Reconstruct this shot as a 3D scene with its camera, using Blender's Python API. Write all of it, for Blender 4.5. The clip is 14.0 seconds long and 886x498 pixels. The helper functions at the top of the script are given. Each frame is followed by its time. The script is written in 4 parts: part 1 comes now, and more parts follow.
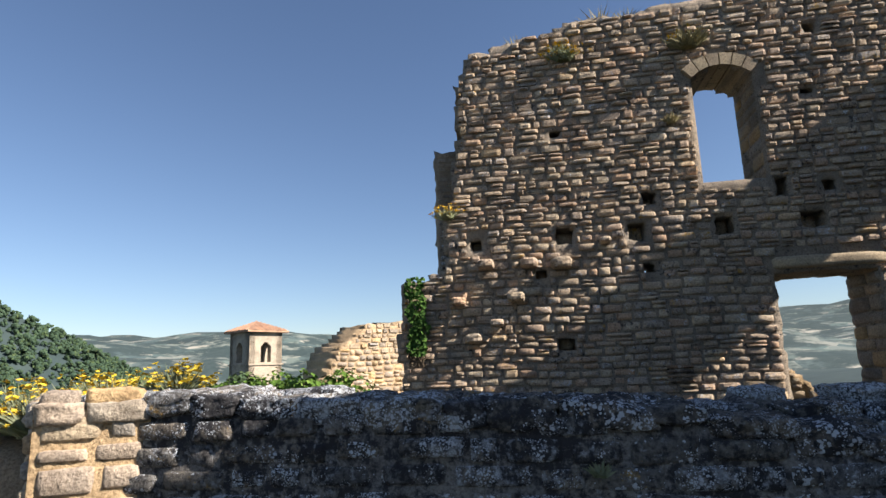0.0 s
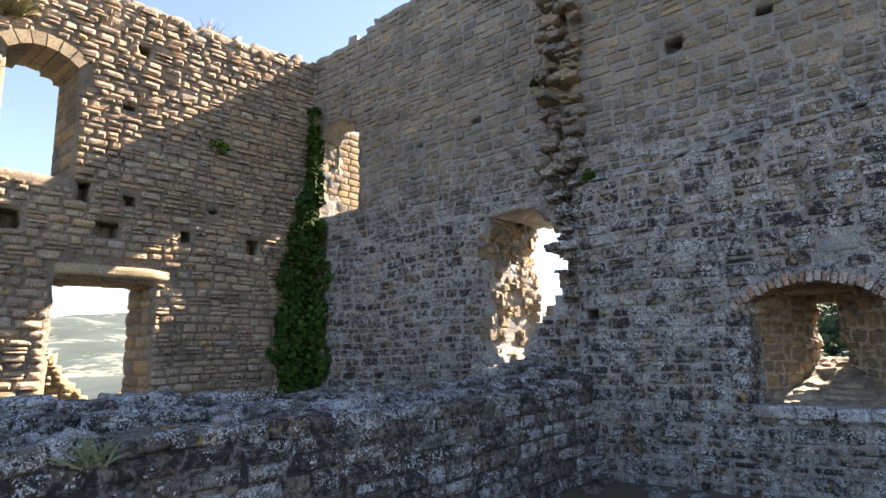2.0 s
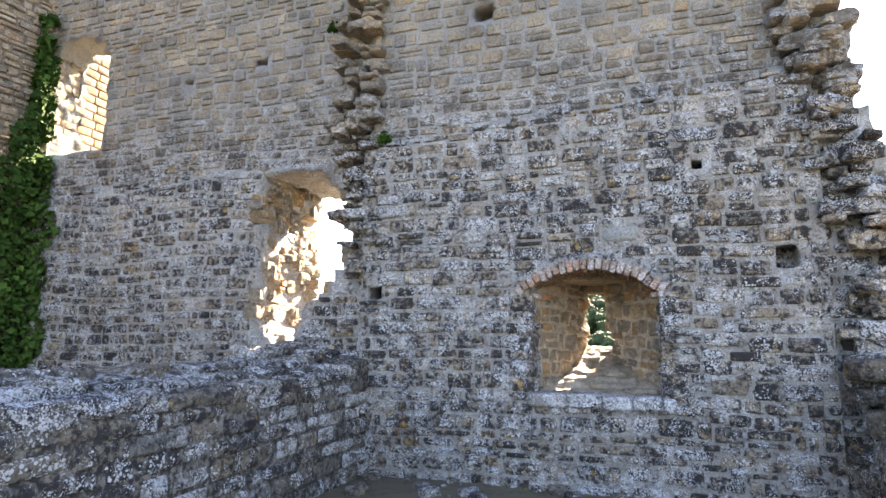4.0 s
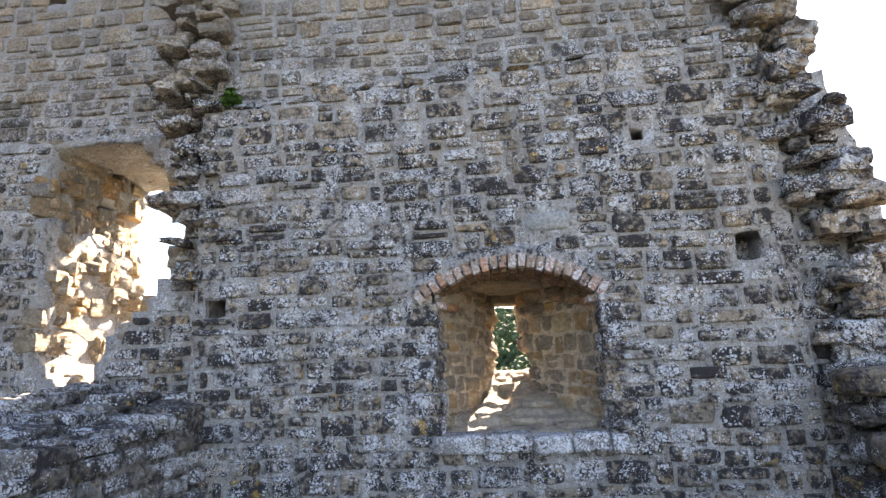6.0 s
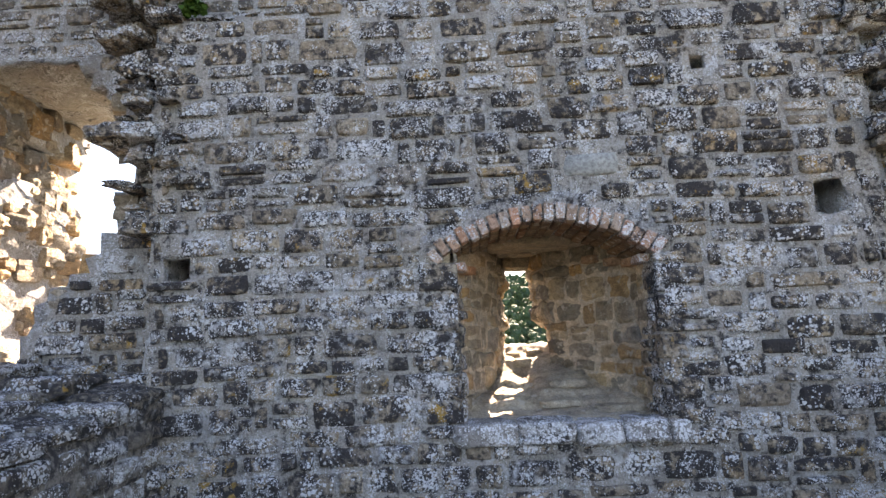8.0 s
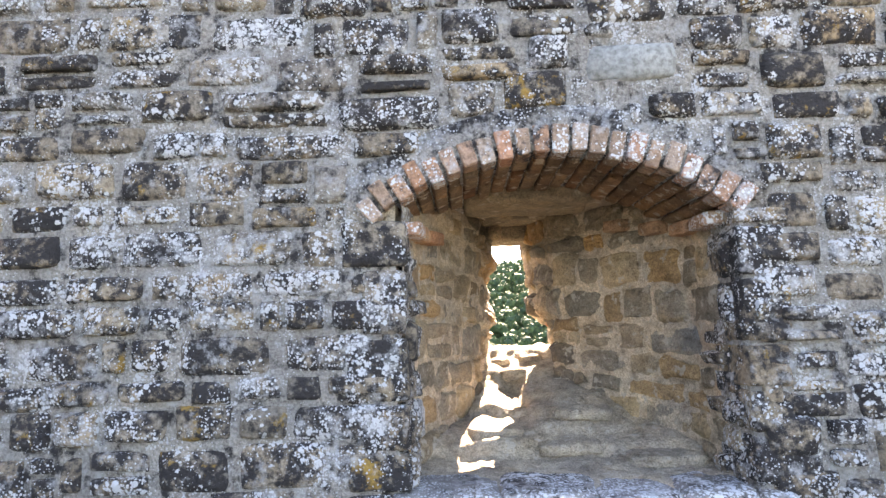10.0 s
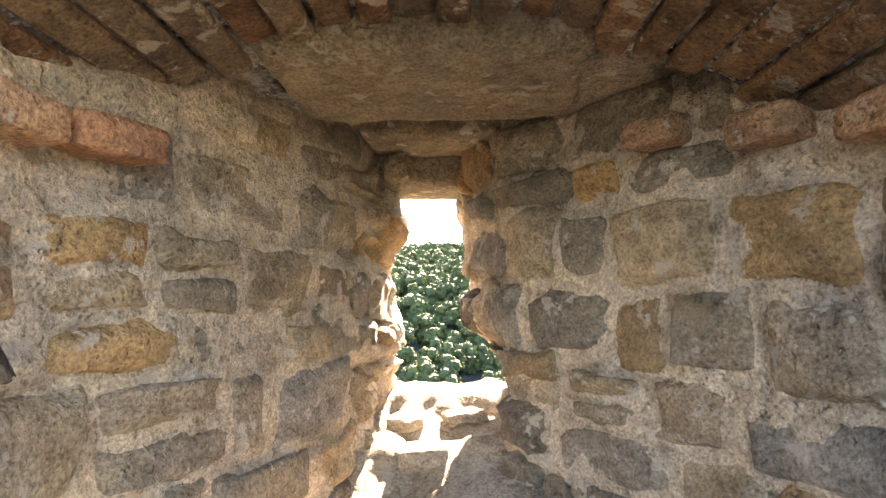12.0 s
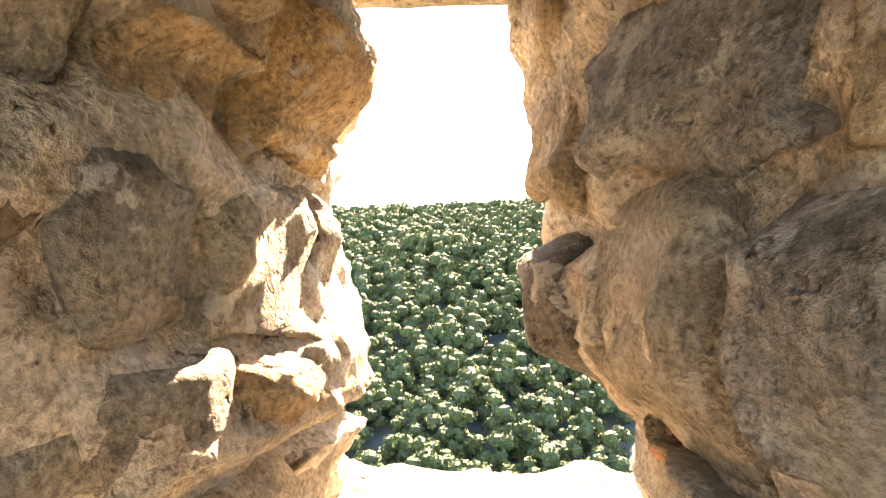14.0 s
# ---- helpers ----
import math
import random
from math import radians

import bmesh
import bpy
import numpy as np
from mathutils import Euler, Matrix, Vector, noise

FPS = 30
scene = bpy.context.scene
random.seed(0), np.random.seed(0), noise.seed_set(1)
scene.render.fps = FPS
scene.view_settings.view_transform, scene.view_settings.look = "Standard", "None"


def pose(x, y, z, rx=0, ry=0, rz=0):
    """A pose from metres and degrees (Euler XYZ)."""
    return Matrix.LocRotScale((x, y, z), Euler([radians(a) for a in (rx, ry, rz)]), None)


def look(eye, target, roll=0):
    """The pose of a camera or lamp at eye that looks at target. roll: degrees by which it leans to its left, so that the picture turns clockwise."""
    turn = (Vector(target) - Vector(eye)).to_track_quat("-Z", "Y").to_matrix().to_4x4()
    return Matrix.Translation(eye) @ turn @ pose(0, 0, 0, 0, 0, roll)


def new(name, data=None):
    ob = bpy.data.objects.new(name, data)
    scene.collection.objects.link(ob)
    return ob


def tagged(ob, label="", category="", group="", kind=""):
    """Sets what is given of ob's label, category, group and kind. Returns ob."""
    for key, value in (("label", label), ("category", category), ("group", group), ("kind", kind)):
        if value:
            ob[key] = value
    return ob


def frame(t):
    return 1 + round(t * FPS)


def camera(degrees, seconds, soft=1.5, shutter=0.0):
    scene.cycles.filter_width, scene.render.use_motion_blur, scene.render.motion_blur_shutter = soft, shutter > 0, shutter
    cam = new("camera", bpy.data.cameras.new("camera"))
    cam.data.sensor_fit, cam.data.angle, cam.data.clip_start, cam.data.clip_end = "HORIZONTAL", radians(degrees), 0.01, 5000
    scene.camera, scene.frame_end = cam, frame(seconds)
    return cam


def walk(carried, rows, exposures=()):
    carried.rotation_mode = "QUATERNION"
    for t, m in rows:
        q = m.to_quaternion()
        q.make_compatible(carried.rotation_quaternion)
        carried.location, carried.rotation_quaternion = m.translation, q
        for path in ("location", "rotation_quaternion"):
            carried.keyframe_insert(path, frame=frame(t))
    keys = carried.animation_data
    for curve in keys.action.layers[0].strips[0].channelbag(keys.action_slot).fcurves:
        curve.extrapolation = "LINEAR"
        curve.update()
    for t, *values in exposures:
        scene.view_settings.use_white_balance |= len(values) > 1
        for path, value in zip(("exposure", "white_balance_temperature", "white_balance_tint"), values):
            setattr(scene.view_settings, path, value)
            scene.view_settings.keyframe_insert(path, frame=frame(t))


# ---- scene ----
cam = camera(73.5, 14.0)
ROWS = [
    (0, pose(0.825, -8.305, 1.501, 101.20, 1.93, 98.66)),
    (0.5, pose(0.910, -8.093, 1.484, 101.34, 0.99, 93.97)),
    (1, pose(0.948, -7.841, 1.483, 101.10, 0.74, 78.51)),
    (1.5, pose(1.077, -7.626, 1.482, 100.77, 0.44, 58.65)),
    (2, pose(1.127, -7.482, 1.522, 99.94, 1.26, 40.28)),
    (2.5, pose(0.993, -7.315, 1.558, 98.89, 0.87, 31.85)),
    (3, pose(0.809, -7.135, 1.549, 98.90, 0.40, 25.22)),
    (3.2, pose(0.772, -7.052, 1.531, 98.85, 0.27, 23.75)),
    (5.3, pose(0.287, -5.451, 1.396, 99.32, 0.06, 12.54)),
    (5.5, pose(0.206, -5.285, 1.395, 100.49, 0.54, 11.27)),
    (6, pose(0.006, -4.876, 1.400, 101.44, 2.16, 6.74)),
    (6.5, pose(-0.257, -4.615, 1.436, 100.49, 3.30, 4.72)),
    (7, pose(-0.363, -4.490, 1.412, 100.01, 3.23, 4.03)),
    (7.2, pose(-0.425, -4.415, 1.417, 99.54, 3.20, 3.55)),
    (9.3, pose(-0.567, -3.014, 1.502, 98.07, 2.01, 2.13)),
    (9.5, pose(-0.516, -2.845, 1.532, 97.80, 1.97, 2.18)),
    (10, pose(-0.379, -2.373, 1.519, 97.24, 1.62, 2.00)),
    (10.5, pose(-0.248, -1.845, 1.584, 96.70, 1.36, 1.93)),
    (11, pose(-0.087, -1.342, 1.612, 96.09, 1.22, 1.89)),
    (11.5, pose(0.005, -0.904, 1.659, 95.54, 1.00, 1.46)),
    (12, pose(0.035, -0.426, 1.670, 94.97, 0.73, 1.48)),
    (12.5, pose(0.044, 0.021, 1.717, 94.20, 0.65, 2.61)),
    (13, pose(0.022, 0.458, 1.725, 93.29, 0.68, 2.80)),
    (13.5, pose(-0.001, 0.759, 1.717, 92.27, 0.26, 2.20)),
    (14, pose(-0.004, 0.965, 1.681, 91.04, 0.20, 3.98)),
]
walk(cam, ROWS, [(0, 0.4, 6350, 14), (1.0, 0.5, 6450, 14), (1.5, 1.0, 6800, 17), (2.0, 1.95, 7600, 20), (3.0, 3.25, 8000, 22), (5.5, 3.1, 8200, 23), (6.2, 3.0, 8200, 23), (7.0, 2.72, 8200, 23), (9.5, 3.6, 8400, 23), (10.5, 3.8, 8800, 24), (11.0, 3.8, 8800, 24), (12.0, 4.1, 9200, 26), (12.6, 4.3, 9800, 27), (14.0, 4.1, 10400, 26)])

# ---- light ----
SUN = Vector((0.21, 1.0, 0.77)).normalized()          # towards the sun
world = bpy.data.worlds.new("sky")
scene.world = world
world.use_nodes = True
wn = world.node_tree
sky = wn.nodes.new("ShaderNodeTexSky")
sky.sky_type = 'NISHITA'
sky.sun_disc = False
sky.sun_elevation = math.asin(SUN.z)
sky.sun_rotation = math.atan2(SUN.x, SUN.y)
sky.altitude = 400
sky.air_density, sky.dust_density, sky.ozone_density = 1.0, 0.35, 2.6
wn.links.new(sky.outputs[0], wn.nodes["Background"].inputs[0])
wn.nodes["Background"].inputs[1].default_value = 0.10
sun_data = bpy.data.lights.new("sun", 'SUN')
sun_data.energy, sun_data.angle, sun_data.color = 9.0, radians(0.5), (1.0, 0.93, 0.82)
sun = new("sun", sun_data)
sun.matrix_world = look((30, 60, 50), Vector((30, 60, 50)) - SUN)


# ---- materials ----
def mat(name, rough=0.9):
    m = bpy.data.materials.new(name)
    m.use_nodes = True
    nt = m.node_tree
    b = nt.nodes["Principled BSDF"]
    b.inputs["Roughness"].default_value = rough
    b.inputs["Specular IOR Level"].default_value = 0.25
    return m, nt, b


def N(nt, kind, **vals):
    n = nt.nodes.new(kind)
    for k, v in vals.items():
        k = k.replace("_", " ")
        if k in n.inputs:
            n.inputs[k].default_value = v
    return n


def ramp(nt, fac, stops):
    r = nt.nodes.new("ShaderNodeValToRGB")
    e = r.color_ramp.elements
    while len(e) < len(stops):
        e.new(0.5)
    for el, (p, c) in zip(e, stops):
        el.position, el.color = p, (*c, 1) if len(c) == 3 else c
    nt.links.new(fac, r.inputs[0])
    return r.outputs[0]


def mix(nt, fac, a, b, how='MIX'):
    n = nt.nodes.new("ShaderNodeMix")
    n.data_type, n.blend_type = 'RGBA', how
    for sock, v in ((n.inputs[0], fac), (n.inputs[6], a), (n.inputs[7], b)):
        if hasattr(v, "is_linked"):
            nt.links.new(v, sock)
        else:
            sock.default_value = v if isinstance(v, float) else (*v, 1)
    return n.outputs[2]


def mth(nt, op, a, b=0.0):
    n = nt.nodes.new("ShaderNodeMath")
    n.operation = op
    for sock, v in zip(n.inputs, (a, b)):
        if hasattr(v, "is_linked"):
            nt.links.new(v, sock)
        else:
            sock.default_value = v
    return n.outputs[0]


def step(nt, v, lo, hi):
    n = nt.nodes.new("ShaderNodeMapRange")
    nt.links.new(v, n.inputs[0])
    n.inputs[1].default_value, n.inputs[2].default_value = lo, hi
    return n.outputs[0]


def noise_at(nt, co, scale, detail=4.0, rough=0.55):
    n = N(nt, "ShaderNodeTexNoise", Scale=scale, Detail=detail, Roughness=rough)
    nt.links.new(co, n.inputs["Vector"])
    return n.outputs[0]


def piece_random(nt):
    """One random number a stone, whether it is an object or an island of a joined mesh."""
    g = nt.nodes.new("ShaderNodeNewGeometry")
    o = nt.nodes.new("ShaderNodeObjectInfo")
    return mth(nt, 'FRACT', mth(nt, 'ADD', g.outputs["Random Per Island"], o.outputs["Random"]))


def place(nt):
    """Position in the world; all meshes are built in world coordinates."""
    return nt.nodes.new("ShaderNodeNewGeometry").outputs["Position"]


def thalli(nt, co, r, size, shift, amount, high=None):
    """Round crusts of lichen, crowded in patches and missing elsewhere."""
    wob = nt.nodes.new("ShaderNodeTexNoise")
    wob.inputs["Scale"].default_value, wob.inputs["Detail"].default_value = size * 1.3, 3.0
    nt.links.new(co, wob.inputs["Vector"])
    mv = nt.nodes.new("ShaderNodeVectorMath")
    mv.operation = 'MULTIPLY_ADD'
    mv.inputs[1].default_value = (0.9 / size,) * 3
    nt.links.new(wob.outputs["Color"], mv.inputs[0])
    nt.links.new(co, mv.inputs[2])
    vor = N(nt, "ShaderNodeTexVoronoi", Scale=size)
    nt.links.new(mv.outputs[0], vor.inputs["Vector"])
    sep = nt.nodes.new("ShaderNodeSeparateColor")
    nt.links.new(vor.outputs["Color"], sep.inputs[0])
    patch = mth(nt, 'ADD', noise_at(nt, co, 4.5, 5, 0.7), mth(nt, 'MULTIPLY', mth(nt, 'SUBTRACT', mth(nt, 'FRACT', mth(nt, 'MULTIPLY', r, shift)), 0.5), 0.16))
    patch = step(nt, patch, 0.66 - amount * 0.4, 0.84 - amount * 0.4)
    radius = mth(nt, 'MULTIPLY', mth(nt, 'ADD', mth(nt, 'MULTIPLY', sep.outputs[0], 0.5), 0.16), patch)
    f = step(nt, mth(nt, 'SUBTRACT', radius, vor.outputs["Distance"]), 0.0, 0.07)
    return mth(nt, 'MULTIPLY', f, high) if high is not None else f


def raw_material(name, tones, pits=1.0, grime=0.3):
    """Bare crumbling sandstone or lime mortar: bedding, grains, pits and dust, sheltered from lichen."""
    m, nt, b = mat(name, 0.94)
    co = place(nt)
    r = piece_random(nt)
    base = ramp(nt, r, [(i / (len(tones) - 1), c) for i, c in enumerate(tones)])
    bed = nt.nodes.new("ShaderNodeVectorMath")
    bed.operation = 'MULTIPLY'
    bed.inputs[1].default_value = (1.0, 1.0, 2.0)
    nt.links.new(co, bed.inputs[0])
    layers = noise_at(nt, bed.outputs[0], 7.0, 7, 0.62)
    big = noise_at(nt, co, 3.1, 5, 0.6)
    grains = noise_at(nt, co, 130.0, 4, 0.7)
    lumps = noise_at(nt, co, 30.0, 6, 0.66)
    base = mix(nt, 1.0, base, ramp(nt, layers, [(0.3, (0.62, 0.59, 0.56)), (0.5, (0.96, 0.96, 0.96)), (0.7, (1.22, 1.2, 1.16))]), 'MULTIPLY')
    base = mix(nt, 1.0, base, ramp(nt, big, [(0.32, (0.74, 0.75, 0.79)), (0.5, (0.97, 0.96, 0.95)), (0.68, (1.18, 1.12, 1.02))]), 'MULTIPLY')
    base = mix(nt, 1.0, base, ramp(nt, grains, [(0.34, (0.6, 0.57, 0.53)), (0.5, (1.05, 1.05, 1.05)), (0.66, (1.45, 1.42, 1.36))]), 'MULTIPLY')
    base = mix(nt, 1.0, base, ramp(nt, lumps, [(0.34, (0.76, 0.74, 0.71)), (0.5, (1.0, 1.0, 1.0)), (0.66, (1.18, 1.17, 1.15))]), 'MULTIPLY')
    base = mix(nt, mth(nt, 'MULTIPLY', step(nt, noise_at(nt, co, 10.0, 7, 0.7), 0.60, 0.66), grime), base, (0.07, 0.06, 0.05))
    base = mix(nt, mth(nt, 'MULTIPLY', step(nt, noise_at(nt, co, 14.7, 6, 0.66), 0.58, 0.62), 0.75), base, (0.47, 0.425, 0.36))
    base = mix(nt, mth(nt, 'MULTIPLY', step(nt, noise_at(nt, co, 5.3, 4, 0.6), 0.60, 0.70), 0.4), base, (0.36, 0.25, 0.14))
    hole = mth(nt, 'MULTIPLY', step(nt, noise_at(nt, co, 62.0, 2, 0.5), 0.37, 0.27), pits)
    nt.links.new(base, b.inputs["Base Color"])
    h = mth(nt, 'ADD', mth(nt, 'MULTIPLY', layers, 0.9), mth(nt, 'MULTIPLY', lumps, 0.9))
    h = mth(nt, 'ADD', h, mth(nt, 'MULTIPLY', grains, 0.22))
    h = mth(nt, 'SUBTRACT', h, mth(nt, 'MULTIPLY', hole, 0.45))
    bump = N(nt, "ShaderNodeBump", Strength=1.0, Distance=0.034)
    nt.links.new(h, bump.inputs["Height"])
    nt.links.new(bump.outputs[0], b.inputs["Normal"])
    return m


def stone_material(name, tones, white=0.0, dark=0.0, ochre=0.0, relief=0.5, grain=1.0, band=None):
    """Weathered sandstone: a tone a stone, grain, stains, and crusts of pale, black and ochre lichen.
    band: heights between which the crusts thin out, as on a wall top that rain runs over."""
    m, nt, b = mat(name, 0.92)
    co = place(nt)
    r = piece_random(nt)
    base = ramp(nt, r, [(i / (len(tones) - 1), c) for i, c in enumerate(tones)])
    big = noise_at(nt, co, 2.2, 5)
    fine = noise_at(nt, co, 38 * grain, 5, 0.65)
    base = mix(nt, 1.0, base, ramp(nt, big, [(0.25, (0.62, 0.6, 0.58)), (0.5, (0.95, 0.95, 0.95)), (0.75, (1.25, 1.2, 1.12))]), 'MULTIPLY')
    base = mix(nt, 1.0, base, ramp(nt, fine, [(0.3, (0.48, 0.46, 0.44)), (0.55, (1.0, 1.0, 1.0)), (0.75, (1.3, 1.27, 1.22))]), 'MULTIPLY')
    high = None
    if band:
        sep = nt.nodes.new("ShaderNodeSeparateXYZ")
        nt.links.new(co, sep.inputs[0])
        wob = mth(nt, 'ADD', sep.outputs[2], mth(nt, 'MULTIPLY', big, 1.2))
        high = step(nt, wob, band[1] + 0.6, band[0] + 0.6)
    def crust(amount, scale, seed_shift, col, soft=0.05, frac=0.5):
        nonlocal base
        mp = nt.nodes.new("ShaderNodeVectorMath")
        mp.inputs[1].default_value = (seed_shift, seed_shift * 0.7, -seed_shift)
        nt.links.new(co, mp.inputs[0])
        n1 = noise_at(nt, mp.outputs[0], scale, 6, 0.68)
        n2 = noise_at(nt, mp.outputs[0], scale * 0.14, 3, 0.5)
        shift = mth(nt, 'MULTIPLY', mth(nt, 'SUBTRACT', mth(nt, 'FRACT', mth(nt, 'MULTIPLY', r, 7.3 + seed_shift)), 0.5), 0.11)
        v = mth(nt, 'ADD', mth(nt, 'ADD', mth(nt, 'MULTIPLY', n1, 1.0 - frac * 0.5), mth(nt, 'MULTIPLY', n2, frac * 0.5)), shift)
        f = step(nt, v, 0.62 - amount * 0.2, 0.62 - amount * 0.2 + soft)
        if high is not None:
            f = mth(nt, 'MULTIPLY', f, high)
        base = mix(nt, f, base, col)
    if dark:
        crust(dark, 17, 3.1, (0.036, 0.034, 0.035), 0.10)
    if ochre:
        crust(ochre, 9, 8.7, (0.34, 0.21, 0.06), 0.06)
    if white:
        crust(white * 0.72, 17, 1.9, (0.41, 0.42, 0.43), 0.14)
        for size, shift, cover in ((40.0, 4.4, -0.03), (85.0, 9.2, 0.06)):
            base = mix(nt, thalli(nt, co, r, size, shift, white + cover, high), base, (0.52, 0.54, 0.56))
    nt.links.new(base, b.inputs["Base Color"])
    bump = N(nt, "ShaderNodeBump", Strength=relief, Distance=0.045 if relief >= 1 else 0.025)
    h = mth(nt, 'ADD', mth(nt, 'MULTIPLY', fine, 0.5), noise_at(nt, co, 14, 8, 0.62))
    nt.links.new(h, bump.inputs["Height"])
    nt.links.new(bump.outputs[0], b.inputs["Normal"])
    return m


GREYS = [(0.20, 0.18, 0.155), (0.27, 0.24, 0.20), (0.17, 0.165, 0.155), (0.31, 0.27, 0.21), (0.22, 0.215, 0.21), (0.25, 0.21, 0.16), (0.18, 0.175, 0.165), (0.30, 0.24, 0.17)]
BROWNS = [(0.24, 0.185, 0.13), (0.31, 0.24, 0.17), (0.19, 0.15, 0.115), (0.34, 0.28, 0.20), (0.26, 0.20, 0.15), (0.30, 0.20, 0.13), (0.21, 0.18, 0.15), (0.36, 0.27, 0.17)]
WARMS = [(0.26, 0.20, 0.14), (0.33, 0.26, 0.18), (0.20, 0.17, 0.135), (0.37, 0.29, 0.19), (0.24, 0.22, 0.19), (0.38, 0.26, 0.13), (0.22, 0.18, 0.14), (0.30, 0.24, 0.18)]
M_NORTH = stone_material("lichened_sandstone", [(1.36 * r, 1.28 * g_, 1.18 * b_) for r, g_, b_ in GREYS], white=0.64, dark=1.0, ochre=0.05, relief=1.0, band=(3.7, 5.4))
M_WEST = stone_material("brown_sandstone", [(1.3 * r + 0.06, 1.25 * g_ + 0.055, 1.18 * b_ + 0.045) for r, g_, b_ in BROWNS], white=0.26, dark=0.30, ochre=0.06, relief=0.7)
M_LOW = stone_material("dark_lichened_stone", [tuple(0.8 * c for c in g) for g in GREYS], white=0.6, dark=0.85, ochre=0.03, relief=1.0)
NICHES = [(0.30, 0.245, 0.175), (0.19, 0.175, 0.15), (0.40, 0.31, 0.20), (0.25, 0.235, 0.21), (0.42, 0.27, 0.13), (0.145, 0.13, 0.11), (0.32, 0.275, 0.21), (0.22, 0.19, 0.15)]
M_NICHE = raw_material("dry_sandstone", NICHES)
M_RUIN = stone_material("sunlit_rubble", WARMS, dark=0.1, relief=0.9)
# lit copy of M_RUIN: tones raised by half for walls in full sun
M_PALE = stone_material("sunlit_pale_rubble", [tuple(min(0.6, 1.5 * c) for c in g) for g in WARMS], relief=0.9)
M_MORT = stone_material("grey_mortar", [(0.34, 0.33, 0.31), (0.37, 0.355, 0.33)], white=0.42, dark=0.62, relief=1.0, grain=2.0, band=(3.7, 5.6))
M_MORTW = stone_material("brown_mortar", [(0.27, 0.225, 0.17), (0.29, 0.24, 0.185)], dark=0.25, relief=0.9, grain=1.6)
M_MORTL = stone_material("dark_mortar", [(0.21, 0.195, 0.175), (0.23, 0.21, 0.19)], white=0.3, dark=0.7, relief=0.9, grain=1.6)
M_MORTN = raw_material("warm_mortar", [(0.48, 0.41, 0.325), (0.51, 0.435, 0.345)], pits=1.3, grime=0.4)
M_BRICK = stone_material("old_brick", [(0.36, 0.20, 0.13), (0.42, 0.27, 0.19), (0.30, 0.22, 0.17), (0.45, 0.24, 0.16), (0.34, 0.27, 0.22), (0.40, 0.30, 0.24)], white=0.6, dark=0.5, relief=0.7, grain=1.5)
M_NICHEBRICK = raw_material("dusty_brick", [(0.40, 0.20, 0.12), (0.46, 0.29, 0.19), (0.34, 0.22, 0.15)])
# darker and browner than M_BRICK, for bricks inside the vault and blocked opening
M_BRICKIN = raw_material("dark_inner_brick", [(0.19, 0.105, 0.065), (0.25, 0.16, 0.10), (0.13, 0.09, 0.065), (0.30, 0.22, 0.15), (0.16, 0.12, 0.09)], grime=0.5)


def leaf_material(name, tones, trans=0.25):
    m, nt, b = mat(name, 0.8)
    b.inputs["Specular IOR Level"].default_value = 0.12
    r = piece_random(nt)
    co = place(nt)
    c = ramp(nt, r, [(i / (len(tones) - 1), t) for i, t in enumerate(tones)])
    c = mix(nt, 1.0, c, ramp(nt, noise_at(nt, co, 0.35, 3), [(0.3, (0.6, 0.65, 0.6)), (0.7, (1.3, 1.25, 1.1))]), 'MULTIPLY')
    nt.links.new(c, b.inputs["Base Color"])
    return m


M_IVY = leaf_material("ivy_leaf", [(0.018, 0.045, 0.010), (0.035, 0.08, 0.016), (0.025, 0.06, 0.012), (0.06, 0.12, 0.025)])
M_BUSH = leaf_material("bush_leaf", [(0.05, 0.10, 0.02), (0.09, 0.16, 0.03), (0.07, 0.13, 0.025), (0.12, 0.19, 0.04)])
# blue lean and low contrast put some distance haze into the woodland colour
M_WOOD = leaf_material("woodland_leaf", [(0.045, 0.075, 0.035), (0.07, 0.10, 0.045), (0.055, 0.09, 0.05), (0.09, 0.115, 0.05)])
# darker body colour stands for the shade inside each crown
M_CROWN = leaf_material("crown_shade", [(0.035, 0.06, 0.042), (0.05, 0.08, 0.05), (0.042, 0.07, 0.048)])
M_SILVER = leaf_material("silvery_leaf", [(0.22, 0.24, 0.16), (0.28, 0.29, 0.19), (0.18, 0.21, 0.12)])
M_YELLOW = leaf_material("yellow_flower", [(0.62, 0.42, 0.03), (0.72, 0.52, 0.06), (0.55, 0.36, 0.03)])
M_DRY = leaf_material("dry_grass", [(0.32, 0.27, 0.16), (0.26, 0.23, 0.13), (0.38, 0.33, 0.2)])
M_BARK = stone_material("bark", [(0.10, 0.075, 0.05), (0.12, 0.09, 0.06)], relief=0.8)

m, nt, b = mat("land", 0.95)
co = place(nt)
far = noise_at(nt, co, 0.006, 6, 0.6)
mid = noise_at(nt, co, 0.03, 5, 0.6)
near = noise_at(nt, co, 6.0, 6, 0.7)
vor = N(nt, "ShaderNodeTexVoronoi", Scale=0.015)
nt.links.new(co, vor.inputs["Vector"])
sepc = nt.nodes.new("ShaderNodeSeparateColor")
nt.links.new(vor.outputs["Color"], sepc.inputs[0])
# fields and woods lean to blue-grey: distance haze put into the colour
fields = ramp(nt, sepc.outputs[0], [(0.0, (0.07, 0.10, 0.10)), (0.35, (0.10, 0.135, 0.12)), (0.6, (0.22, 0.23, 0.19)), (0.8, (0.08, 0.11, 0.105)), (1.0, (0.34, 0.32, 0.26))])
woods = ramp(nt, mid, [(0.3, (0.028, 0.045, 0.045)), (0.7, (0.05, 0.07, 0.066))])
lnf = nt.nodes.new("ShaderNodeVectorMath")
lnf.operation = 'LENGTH'
